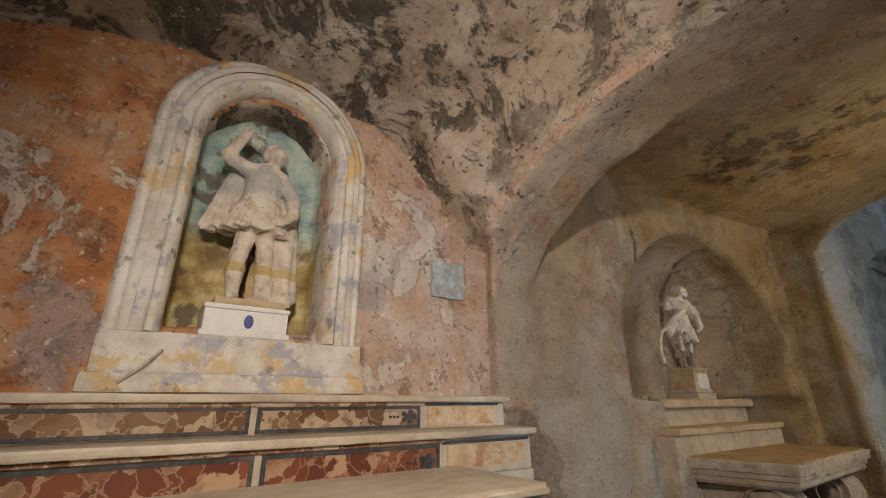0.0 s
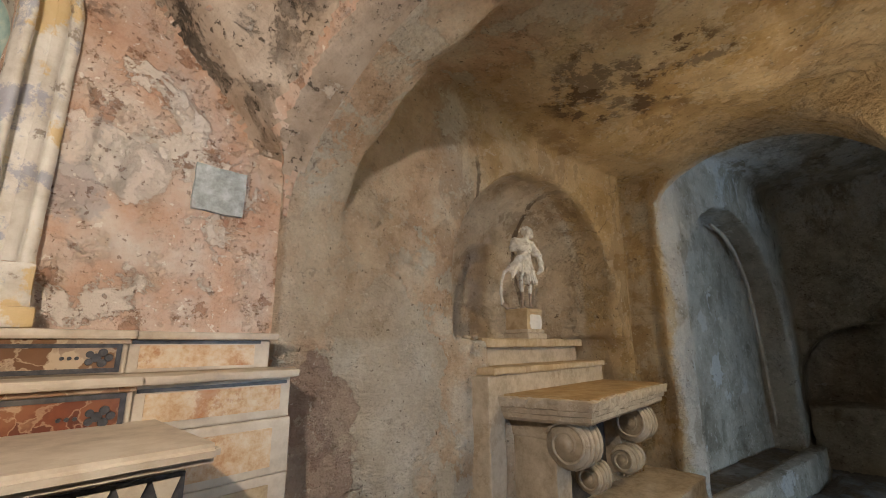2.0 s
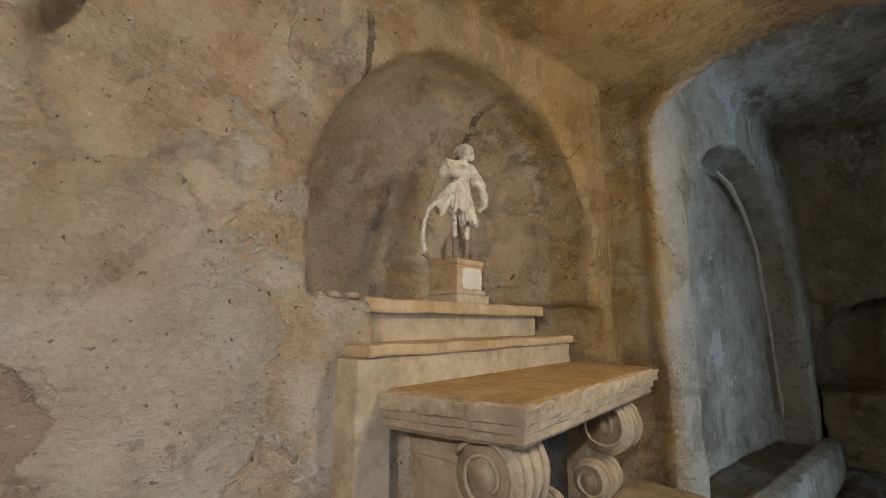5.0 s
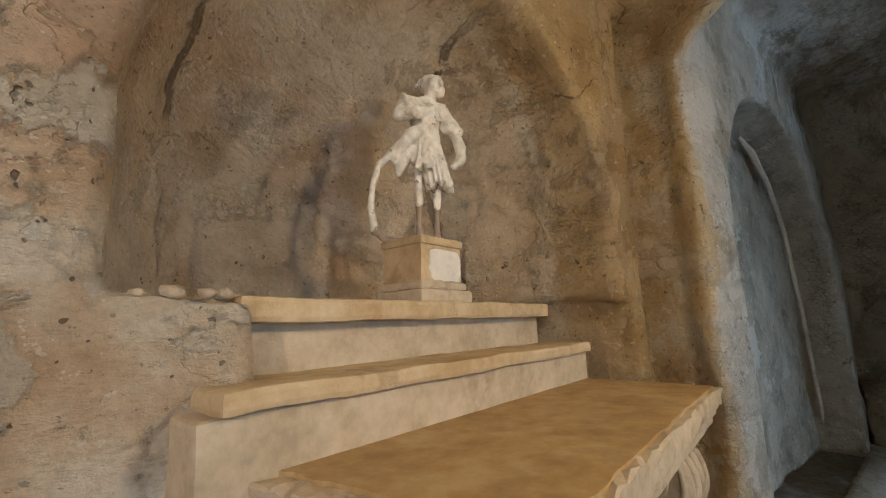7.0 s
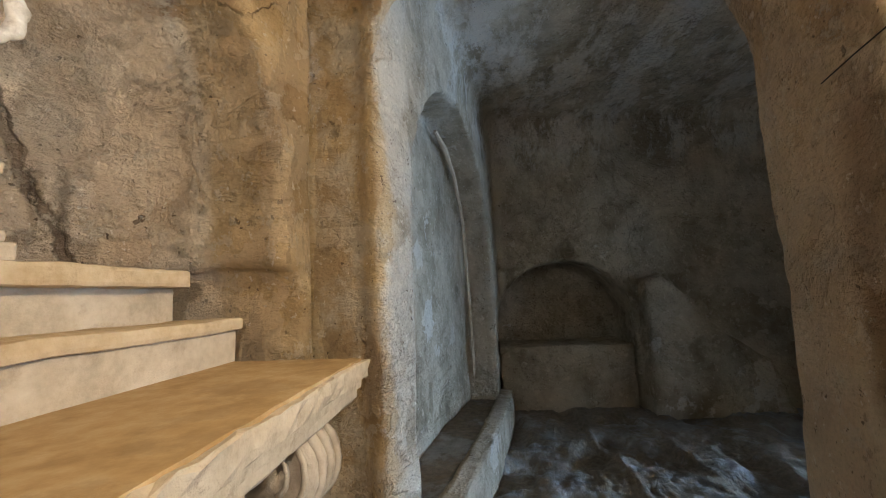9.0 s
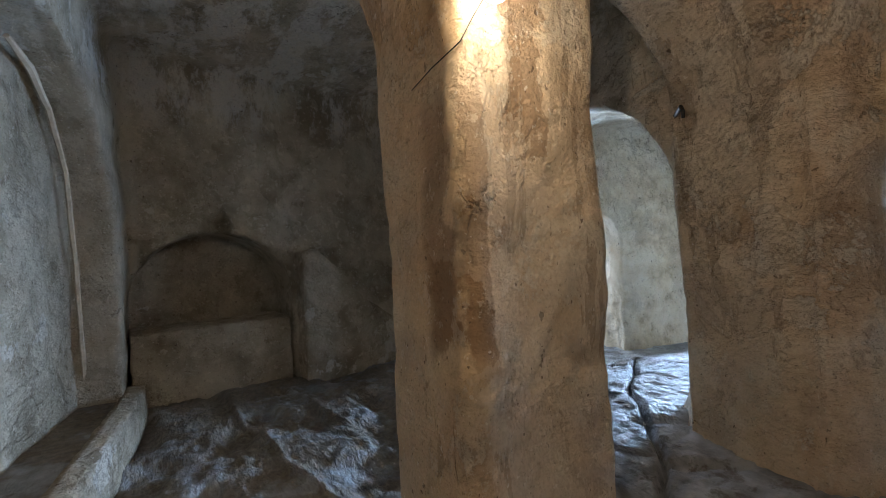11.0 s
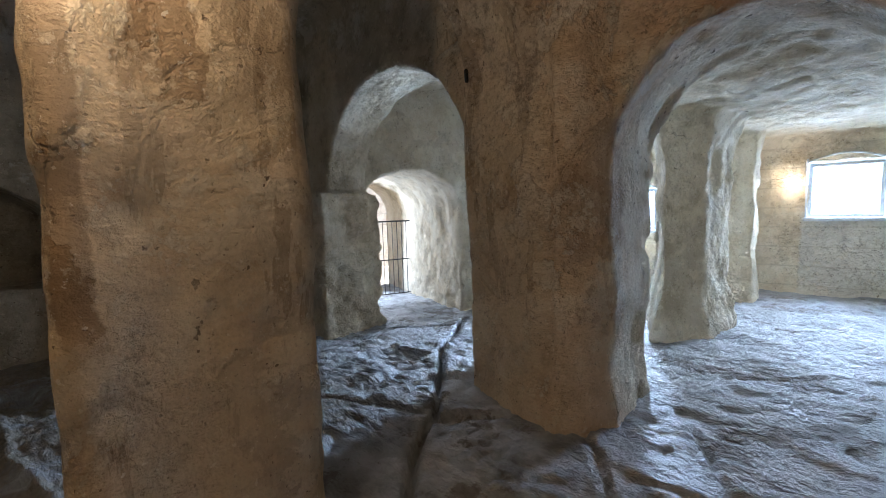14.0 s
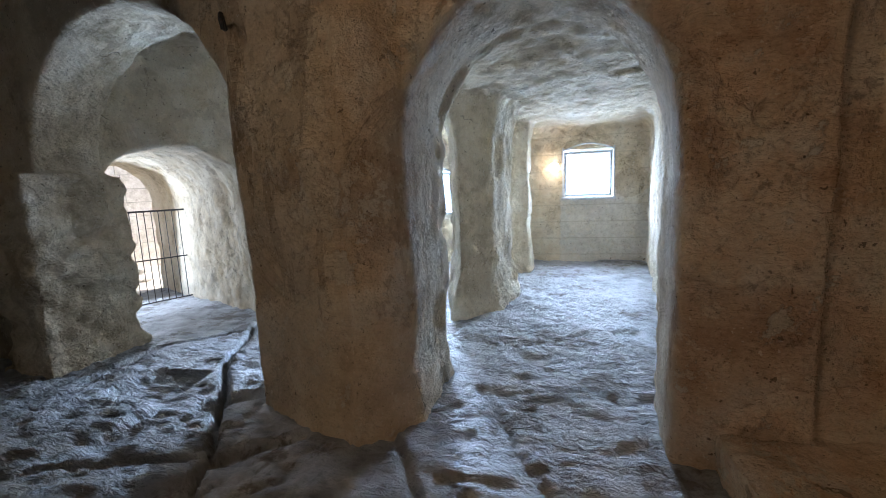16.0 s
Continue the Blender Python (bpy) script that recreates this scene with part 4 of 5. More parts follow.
def make_altar_statue():
    c, y = 2.40, 0.25
    k = Clay((2.18, 0.12, 1.79), (2.60, 0.40, 2.56), 0.0042)
    for sx, top in ((-0.055, 2.10), (0.040, 2.12)):
        k.limb([(c + sx * 0.6, y, top), (c + sx, y - 0.01, 1.98), (c + sx * 1.05, y, 1.91), (c + sx, y + 0.004, 1.81)], [0.040, 0.030, 0.030, 0.021])
        k.limb([(c + sx, y, 1.812), (c + sx * 1.25, y - 0.055, 1.805)], [0.020, 0.014])
        k.egg((c + sx * 1.02, y - 0.004, 1.925), 0.035, 0.035, 0.012, 0.004)
    k.cloth((c, y + 0.01, 2.27), (c - 0.01, y, 2.075), (0.062, 0.050), (0.125, 0.085), 11, 0.07, 0.4, 0.006)
    k.cloth((c, y + 0.01, 2.24), (c - 0.01, y, 2.16), (0.066, 0.056), (0.098, 0.072), 9, 0.10, 1.1, 0.010, 0.004)
    k.limb([(c, y + 0.01, 2.22), (c, y + 0.01, 2.30), (c + 0.005, y + 0.01, 2.345)], [0.056, 0.068, 0.058], 0.02)
    k.limb([(c - 0.055, y + 0.01, 2.350), (c + 0.062, y + 0.01, 2.345)], [0.034, 0.034], 0.02)
    k.limb([(c + 0.012, y, 2.36), (c + 0.024, y - 0.012, 2.40)], [0.024, 0.022])
    k.egg((c + 0.036, y - 0.020, 2.430), 0.036, 0.038, 0.045)
    k.limb([(c + 0.044, y - 0.050, 2.432), (c + 0.048, y - 0.060, 2.420)], [0.006, 0.008], 0.006)
    for i in range(13):
        a = 2 * math.pi * i / 13
        k.egg((c + 0.030 + 0.038 * math.cos(a), y + 0.004 + 0.018 * math.sin(2.3 * a), 2.447 + 0.032 * math.sin(a) * (1 if math.sin(a) > 0 else 0.8)), 0.016, 0.020, 0.015, 0.005)
    k.egg((c + 0.028, y + 0.006, 2.462), 0.040, 0.036, 0.026)
    # raised arm, bent arm with a bundle, cloak behind and the stump at the feet
    k.limb([(c - 0.06, y + 0.005, 2.350), (c - 0.135, y - 0.01, 2.368), (c - 0.150, y - 0.02, 2.39), (c - 0.105, y - 0.03, 2.485)], [0.033, 0.028, 0.026, 0.018])
    k.egg((c - 0.095, y - 0.035, 2.505), 0.020, 0.018, 0.022)
    k.limb([(c - 0.10, y - 0.04, 2.512), (c - 0.03, y - 0.045, 2.49)], [0.006, 0.005], 0.004)
    k.limb([(c + 0.07, y + 0.01, 2.340), (c + 0.122, y - 0.005, 2.255), (c + 0.115, y - 0.055, 2.165), (c + 0.085, y - 0.07, 2.13)], [0.034, 0.028, 0.022, 0.017])
    for i in range(4):
        k.limb([(c + 0.085 - 0.012 * i, y - 0.07, 2.135), (c + 0.075 - 0.016 * i, y - 0.075, 2.105)], [0.008, 0.006], 0.004)
    k.cloth((c + 0.10, y + 0.05, 2.32), (c + 0.115, y + 0.02, 1.82), (0.055, 0.03), (0.062, 0.045), 5, 0.22, 0.3, 0.004)
    k.cloth((c - 0.09, y + 0.06, 2.34), (c - 0.14, y + 0.05, 2.08), (0.045, 0.025), (0.060, 0.026), 4, 0.22, 0.9, 0.010)
    k.limb([(c + 0.02, y + 0.02, 1.80), (c + 0.12, y, 1.80), (c + 0.14, y + 0.01, 1.84)], [0.030, 0.036, 0.03])
    k.fired("niche_statue", M_STATUE_PAINTED, "faded painted stucco statue with a raised arm", 0.0025)


def make_plaster_figure():
    k = Clay((5.17, -0.03, 1.66), (5.57, 0.32, 2.33), 0.0042)
    cx, cy, ux, uy = 5.365, 0.155, 0.80, -0.60

    def p(u, z, w=0.0):
        """u along the figure's width, w towards its front."""
        return (cx + ux * u + uy * w, cy + uy * u - ux * w, z)

    # two bare iron supports
    for u0, u1, z1 in ((-0.012, -0.018, 1.93), (0.048, 0.046, 1.87)):
        k.limb([p(u0, 1.665), p(u0 - 0.003, 1.72), p(u1 + 0.004, 1.80), p(u1, z1)], [0.016, 0.009, 0.012, 0.018], 0.006)
    k.egg(p(0.015, 1.672), 0.050, 0.040, 0.010)
    # tattered skirt in three falls
    k.cloth(p(0.020, 2.06), p(0.060, 1.855, 0.01), (0.040, 0.038), (0.046, 0.040), 7, 0.26, 0.5, 0.012)
    k.cloth(p(0.010, 2.04, 0.01), p(0.005, 1.915, 0.02), (0.042, 0.040), (0.052, 0.044), 6, 0.24, 1.7, 0.014)
    k.limb([p(-0.035, 1.98, 0.02), p(-0.075, 1.93, 0.02), p(-0.085, 1.895, 0.02)], [0.024, 0.018, 0.009], 0.008)
    # trunk with a mantle in ridges
    k.limb([p(0.020, 2.03), p(0.014, 2.10), p(0.012, 2.15)], [0.038, 0.048, 0.044], 0.016)
    k.limb([p(-0.045, 2.165), p(0.070, 2.150)], [0.027, 0.024], 0.012)
    for i in range(5):
        k.limb([p(-0.060 + 0.018 * i, 2.185 - 0.004 * i, 0.020), p(-0.045 + 0.020 * i, 2.13, 0.052), p(0.0 + 0.014 * i, 2.085, 0.050)], [0.008, 0.010, 0.007], 0.005)
    # head with curls and a beard
    k.limb([p(0.028, 2.17), p(0.042, 2.21, 0.01)], [0.024, 0.022])
    k.egg(p(0.050, 2.232, 0.014), 0.034, 0.036, 0.042)
    k.egg(p(0.068, 2.205, 0.028), 0.018, 0.018, 0.022, 0.006)
    k.limb([p(0.066, 2.240, 0.046), p(0.070, 2.225, 0.050)], [0.006, 0.008], 0.005)
    k.egg(p(0.040, 2.246, -0.006), 0.036, 0.038, 0.036)
    for i in range(14):
        a, b = 2.4 * i, 0.25 + 1.2 * (i / 14)
        k.egg(p(0.040 + 0.036 * math.cos(a) * math.cos(b), 2.246 + 0.034 * math.sin(b), -0.006 + 0.036 * math.sin(a) * math.cos(b)), 0.010, 0.010, 0.009, 0.004)
    k.limb([p(0.005, 2.262, -0.01), p(-0.012, 2.242, -0.01)], [0.009, 0.005], 0.005)
    # arm across the chest, hanging arm, and the long fold held out to a curved strip
    k.limb([p(-0.055, 2.165, 0.0), p(-0.082, 2.105, 0.03), p(-0.030, 2.100, 0.065), p(0.030, 2.118, 0.060)], [0.026, 0.022, 0.018, 0.012])
    k.limb([p(0.075, 2.150), p(0.112, 2.085, 0.01), p(0.135, 2.00, 0.02), p(0.132, 1.955, 0.03), p(0.105, 1.925, 0.03)], [0.023, 0.020, 0.017, 0.016, 0.011])
    k.limb([p(0.090, 2.075, 0.02), p(0.130, 2.06, 0.02)], [0.023, 0.019], 0.006)
    k.limb([p(0.030, 2.070, 0.045), p(-0.040, 2.030, 0.05), p(-0.105, 1.965, 0.03), p(-0.150, 1.925, 0.02)], [0.016, 0.020, 0.015, 0.011])
    k.limb([p(-0.020, 2.035, 0.055), p(-0.075, 1.985, 0.045), p(-0.100, 1.935, 0.03)], [0.012, 0.014, 0.010], 0.005)
    k.limb([p(-0.148, 1.930, 0.02), p(-0.172, 1.85, 0.02), p(-0.178, 1.77, 0.02), p(-0.165, 1.70, 0.02), p(-0.140, 1.675, 0.02)], [0.010, 0.009, 0.011, 0.012, 0.010], 0.006)
    k.limb([p(-0.140, 1.672, 0.02), p(-0.060, 1.674, 0.01)], [0.008, 0.005], 0.006)
    k.dent(p(0.000, 1.935, 0.075), 0.022)
    k.dent(p(-0.055, 2.060, 0.060), 0.014)
    k.dent(p(0.095, 2.035, 0.040), 0.016)
    k.fired("niche_statue", M_STATUE, "broken white plaster figure on thin supports", 0.0022)


# ---------------------------------------------------------------- main altar
def inlay(parent, x0, x1, y, z0, z1, marble, border, label, ornament=False):
    """A marble panel in a dark border on the face y; the pieces lie proud of one another."""
    b = 0.012
    slab("panel", (x0 + b, x1 - b, y - 0.004, y + 0.01, z0 + b, z1 - b), marble, parent, label, 0)
    for box in ((x0, x1, z0, z0 + b), (x0, x1, z1 - b, z1), (x0, x0 + b, z0 + b, z1 - b), (x1 - b, x1, z0 + b, z1 - b)):
        slab("border_strip", (box[0], box[1], y - 0.007, y + 0.01, box[2], box[3]), border, parent, "", 0)
    if ornament:
        zc, xc = (z0 + z1) / 2, x1 - 0.055
        for dx, dz, r in ((0, 0, 0.012), (0.014, 0.014, 0.011), (0.014, -0.014, 0.011), (-0.014, 0.010, 0.009), (-0.014, -0.010, 0.009), (0.028, 0, 0.010), (-0.04, 0, 0.005), (-0.055, 0, 0.005), (-0.07, 0, 0.005)):
            bm = bmesh.new()
            bmesh.ops.create_cone(bm, cap_ends=True, segments=14, radius1=r, radius2=r * 0.9, depth=0.004, matrix=Matrix.Translation((xc + dx, y - 0.007 - 0.0004 * (r * 100 + dx * 20), zc + dz)) @ pose(0, 0, 0, 90))
            part("ornament_disc", bm, M_SLATE, parent, "black marble inlay disc")


def make_main_altar():
    altar = thing("main_altar", "ivory marble altar with inlaid red and amber panels", "altar")
    y0, y1, yw = -0.115, 0.005, 0.26
    slab("altar_base", (1.30, 3.47, y0 + 0.012, yw, -0.02, 1.20), M_LIME, altar, "pale stone base with worn joints", 0.004, 0.003)
    # lower gradine: centre piece and end piece, then its shelf
    low = slab("lower_gradine", (1.32, 3.035, y0 - 0.010, yw, 1.20, 1.325), M_IVORY, altar)
    low_end = slab("lower_gradine", (3.035, 3.475, y0 + 0.004, yw, 1.20, 1.325), M_IVORY, altar)
    slab("lower_shelf", (1.30, 3.05, y0 - 0.035, yw, 1.325, 1.350), M_IVORY, altar, "", 0.008, 0.0015)
    slab("lower_shelf", (3.05, 3.495, y0 - 0.020, yw, 1.324, 1.349), M_IVORY, altar, "chipped ivory marble shelf", 0.008, 0.003)
    high = slab("upper_gradine", (1.34, 3.035, y1, yw, 1.350, 1.445), M_IVORY, altar)
    high_end = slab("upper_gradine", (3.035, 3.455, y1 + 0.012, yw, 1.350, 1.445), M_IVORY, altar)
    slab("upper_shelf", (1.32, 3.05, y1 - 0.022, yw, 1.445, 1.470), M_IVORY, altar, "", 0.008, 0.0015)
    slab("upper_shelf", (3.05, 3.478, y1 - 0.010, yw, 1.444, 1.468), M_IVORY, altar, "", 0.008, 0.0015)
    for z, y, x in ((1.322, y0 - 0.018, 3.04), (1.442, y1 - 0.010, 3.04)):
        slab("shadow_moulding", (1.32, x, y, yw, z - 0.010, z + 0.004), M_BROWN, altar, "brown marble moulding", 0.003)
    for xa, xb, orn in ((1.36, 1.83, False), (1.85, 2.42, False), (2.44, 3.02, True)):
        inlay(high, xa, xb, y1, 1.356, 1.434, M_BROWN, M_SLATE, "brown breccia panel", orn)
        inlay(low, xa, xb, y0 - 0.010, 1.206, 1.310, M_RED, M_SLATE, "red breccia panel", orn)
    for end, xa, xb, y, za, zb in ((high_end, 3.065, 3.40, y1 + 0.012, 1.362, 1.428), (low_end, 3.065, 3.44, y0 + 0.004, 1.225, 1.300)):
        slab("panel", (xa, xb, y - 0.004, y + 0.01, za, zb), M_AMBER, end, "amber marble panel with rusty veins", 0)
        slab("border_strip", (xa - 0.02, xb + 0.02, y - 0.003, y + 0.01, zb + 0.004, zb + 0.014), M_SLATE, end, "", 0)
    # right end below the shelf, in three courses with pale frames
    for za, zb, stuff_ in ((1.045, 1.185, M_AMBER), (0.80, 1.02, M_STONE), (0.45, 0.77, M_LIME)):
        course_ = slab("frame_block", (3.11, 3.482, y0 + 0.002, yw, za - 0.012, zb + 0.012), M_IVORY, altar, "", 0.006, 0.002)
        slab("panel", (3.15, 3.42, y0 - 0.003, y0 + 0.01, za + 0.012, zb - 0.014), stuff_, course_, "worn amber marble panel", 0)
    # mensa and its frontal
    bm = bmesh.new()
    add_box(bm, 1.68, 3.105, -0.555, y0 + 0.02, 1.200, 1.236)
    bmesh.ops.bevel(bm, geom=bm.edges[:], offset=0.012, segments=3, affect="EDGES")
    wear(bm, 0.0012)
    part("mensa", bm, M_IVORY, altar, "cream marble altar table slab")
    slab("frontal", (1.74, 3.055, -0.51, y0 + 0.02, -0.02, 1.200), M_IVORY, altar)
    slab("frontal_band", (1.74, 3.055, -0.515, -0.50, 1.09, 1.188), M_SLATE, altar, "black marble band", 0)
    n, w = 24, 1.30 / 24
    for i in range(n):
        xa = 1.75 + i * w
        bm = bmesh.new()
        tri = [(xa + w * 0.08, 1.18), (xa + w * 0.92, 1.18), (xa + w * 0.5, 1.12)]
        front, rear = ([bm.verts.new((x, y, z)) for x, z in tri] for y in (-0.520, -0.514))
        bm.faces.new(front)
        for a in range(3):
            bm.faces.new((front[a], front[(a + 1) % 3], rear[(a + 1) % 3], rear[a]))
        part("inlay_triangle", bm, M_IVORY, altar)
        bm = bmesh.new()
        bmesh.ops.create_cone(bm, cap_ends=True, segments=12, radius1=w * 0.2, radius2=w * 0.18, depth=0.006, matrix=Matrix.Translation((xa + w, -0.517, 1.128)) @ pose(0, 0, 0, 90))
        part("inlay_dot", bm, M_RED, altar)


def sweep_frame(bm, path, profile):
    """Sweeps a profile of (outward, forward) points along a path of ((x, z), (nx, nz))."""
    rings = []
    for (x, z), (nx, nz) in path:
        rings.append([bm.verts.new((x + nx * o, 0.2 - f, z + nz * o)) for o, f in profile])
    for a, b in zip(rings, rings[1:]):
        for i in range(len(profile) - 1):
            bm.faces.new((a[i], a[i + 1], b[i + 1], b[i]))


def arch_path(xc, half, z0, spring, rise, n=22):
    path = [((xc - half, z0), (-1, 0)), ((xc - half, (z0 + spring) / 2), (-1, 0))]
    for i in range(n + 1):
        a = math.pi * (1 - i / n)
        path.append(((xc + half * math.cos(a), spring + rise * math.sin(a)), (math.cos(a), math.sin(a))))
    return path + [((xc + half, (z0 + spring) / 2), (1, 0)), ((xc + half, z0), (1, 0))]


def make_retable():
    frame_ = thing("altar_niche_frame", "arched stucco frame with worn blue and yellow paint", "altar frame")
    # outer band, bead and inner moulding, each lifted off the wall
    for name, prof, lab in (
        ("outer_band", [(0.145, -0.02), (0.145, 0.03), (0.120, 0.045), (0.112, 0.03), (0.105, 0.055), (0.075, 0.06)], "grey-white painted outer moulding"),
        ("middle_band", [(0.077, 0.05), (0.070, 0.042), (0.035, 0.042), (0.033, 0.05)], "band with yellow and blue flecks"),
        ("inner_moulding", [(0.036, 0.03), (0.034, 0.075), (0.020, 0.082), (0.008, 0.06), (-0.002, 0.05), (-0.010, 0.02), (-0.012, -0.20)], "")):
        bm = bmesh.new()
        sweep_frame(bm, arch_path(2.405, 0.268, 1.655, 2.42, 0.275), prof)
        wear(bm, 0.0022, 0.08, 0.03)
        part(name, bm, M_FRAME, frame_, lab, True)
    slab("sill", (1.99, 2.822, 0.125, 0.26, 1.53, 1.652), M_FRAME, frame_, "sill with flaking ochre paint", 0.012, 0.003)
    slab("sill_moulding", (1.975, 2.835, 0.105, 0.26, 1.474, 1.532), M_FRAME, frame_, "", 0.012, 0.002)
    # painted lining of the hollow
    bm = bmesh.new()
    path = arch_path(2.405, 0.262, 1.655, 2.42, 0.27)
    rings = [[bm.verts.new((2.405 + (x - 2.405) * s, y, 1.655 + (z - 1.655) * (0.5 + 0.5 * s))) for (x, z), _ in path] for s, y in ((1.0, 0.2), (0.99, 0.30), (0.92, 0.37), (0.6, 0.41), (0.05, 0.42))]
    for a, b in zip(rings, rings[1:]):
        for i in range(len(path) - 1):
            bm.faces.new((a[i], a[i + 1], b[i + 1], b[i]))
    wear(bm, 0.004, 0.06, 0.03)
    part("niche_lining", bm, M_GILT, frame_, "niche painted blue above and gilded below", True)
    slab("niche_floor", (2.145, 2.665, 0.16, 0.44, 1.63, 1.660), M_FRAME, frame_)
    # broken rod that leans against the sill
    bm = bmesh.new()
    tube(bm, [(2.07, 0.10, 1.50), (2.11, 0.10, 1.535), (2.165, 0.12, 1.60)], [0.006, 0.005, 0.004], 8)
    tagged(part("broken_rod", bm, M_LIME), "short grey rod leaning on the altar shelf", "rod")
    # pedestal
    ped = thing("niche_pedestal", "white painted pedestal with a blue oval", "pedestal")
    body_ = slab("pedestal_body", (2.26, 2.54, 0.17, 0.36, 1.675, 1.755), M_WHITE, ped)
    slab("pedestal_foot", (2.25, 2.55, 0.16, 0.37, 1.660, 1.680), M_WHITE, ped)
    slab("pedestal_top", (2.255, 2.545, 0.162, 0.365, 1.755, 1.772), M_WHITE, ped)
    slab("statue_base", (2.285, 2.53, 0.175, 0.355, 1.772, 1.800), M_STONE, ped, "ochre statue base", 0.008, 0.002)
    bm = bmesh.new()
    ball(bm, (2.405, 0.168, 1.716), 0.016, 0.006, 0.024)
    part("oval", bm, M_BLUE, body_, "dark blue oval", True)
    make_altar_statue()


make_main_altar()
make_retable()

bm = bmesh.new()
add_box(bm, 3.20, 3.385, 0.196, 0.24, 1.925, 2.105)
wear(bm, 0.005, 0.05, 0.03)
tagged(part("wall_plaque", bm, M_PLAQUE), "weathered grey slate plaque set in the plaster", "plaque")


# ---------------------------------------------------------------- side altar
def scroll(bm, xa, xb, y, z, r, turns=1.6, tail=True):
    """A volute seen from its end: a rolled band from xa to xb with the spiral on both ends."""
    n, pts = 30, []
    for i in range(n + 1):
        k = i / n
        a = 2 * math.pi * turns * k + 0.4
        q = r * (1 - 0.62 * k)
        pts.append((y + q * math.cos(a), z + q * math.sin(a), q))
    for x0, x1, s in ((xa, xb, 1.0), (xa - 0.006, xb + 0.006, 0.72), (xa - 0.011, xb + 0.011, 0.4)):
        ring = [(y + r * s * math.cos(2 * math.pi * j / 28), z + r * s * math.sin(2 * math.pi * j / 28)) for j in range(28)]
        a = [bm.verts.new((x0, py, pz)) for py, pz in ring]
        b = [bm.verts.new((x1, py, pz)) for py, pz in ring]
        for j in range(28):
            bm.faces.new((a[j], a[(j + 1) % 28], b[(j + 1) % 28], b[j]))
        bm.faces.new(a)
        bm.faces.new(b[::-1])
    # raised spiral lines on the ends and ribs round the roll
    for x in (xa - 0.008, xb + 0.008):
        tube(bm, [(x, py, pz) for py, pz, _ in pts], [0.008] * len(pts), 6)
    for k in (0.2, 0.5, 0.8):
        x = xa + (xb - xa) * k
        tube(bm, [(x, y + (r + 0.003) * math.cos(t), z + (r + 0.003) * math.sin(t)) for t in (2 * math.pi * j / 24 for j in range(25))], [0.012] * 25, 6)


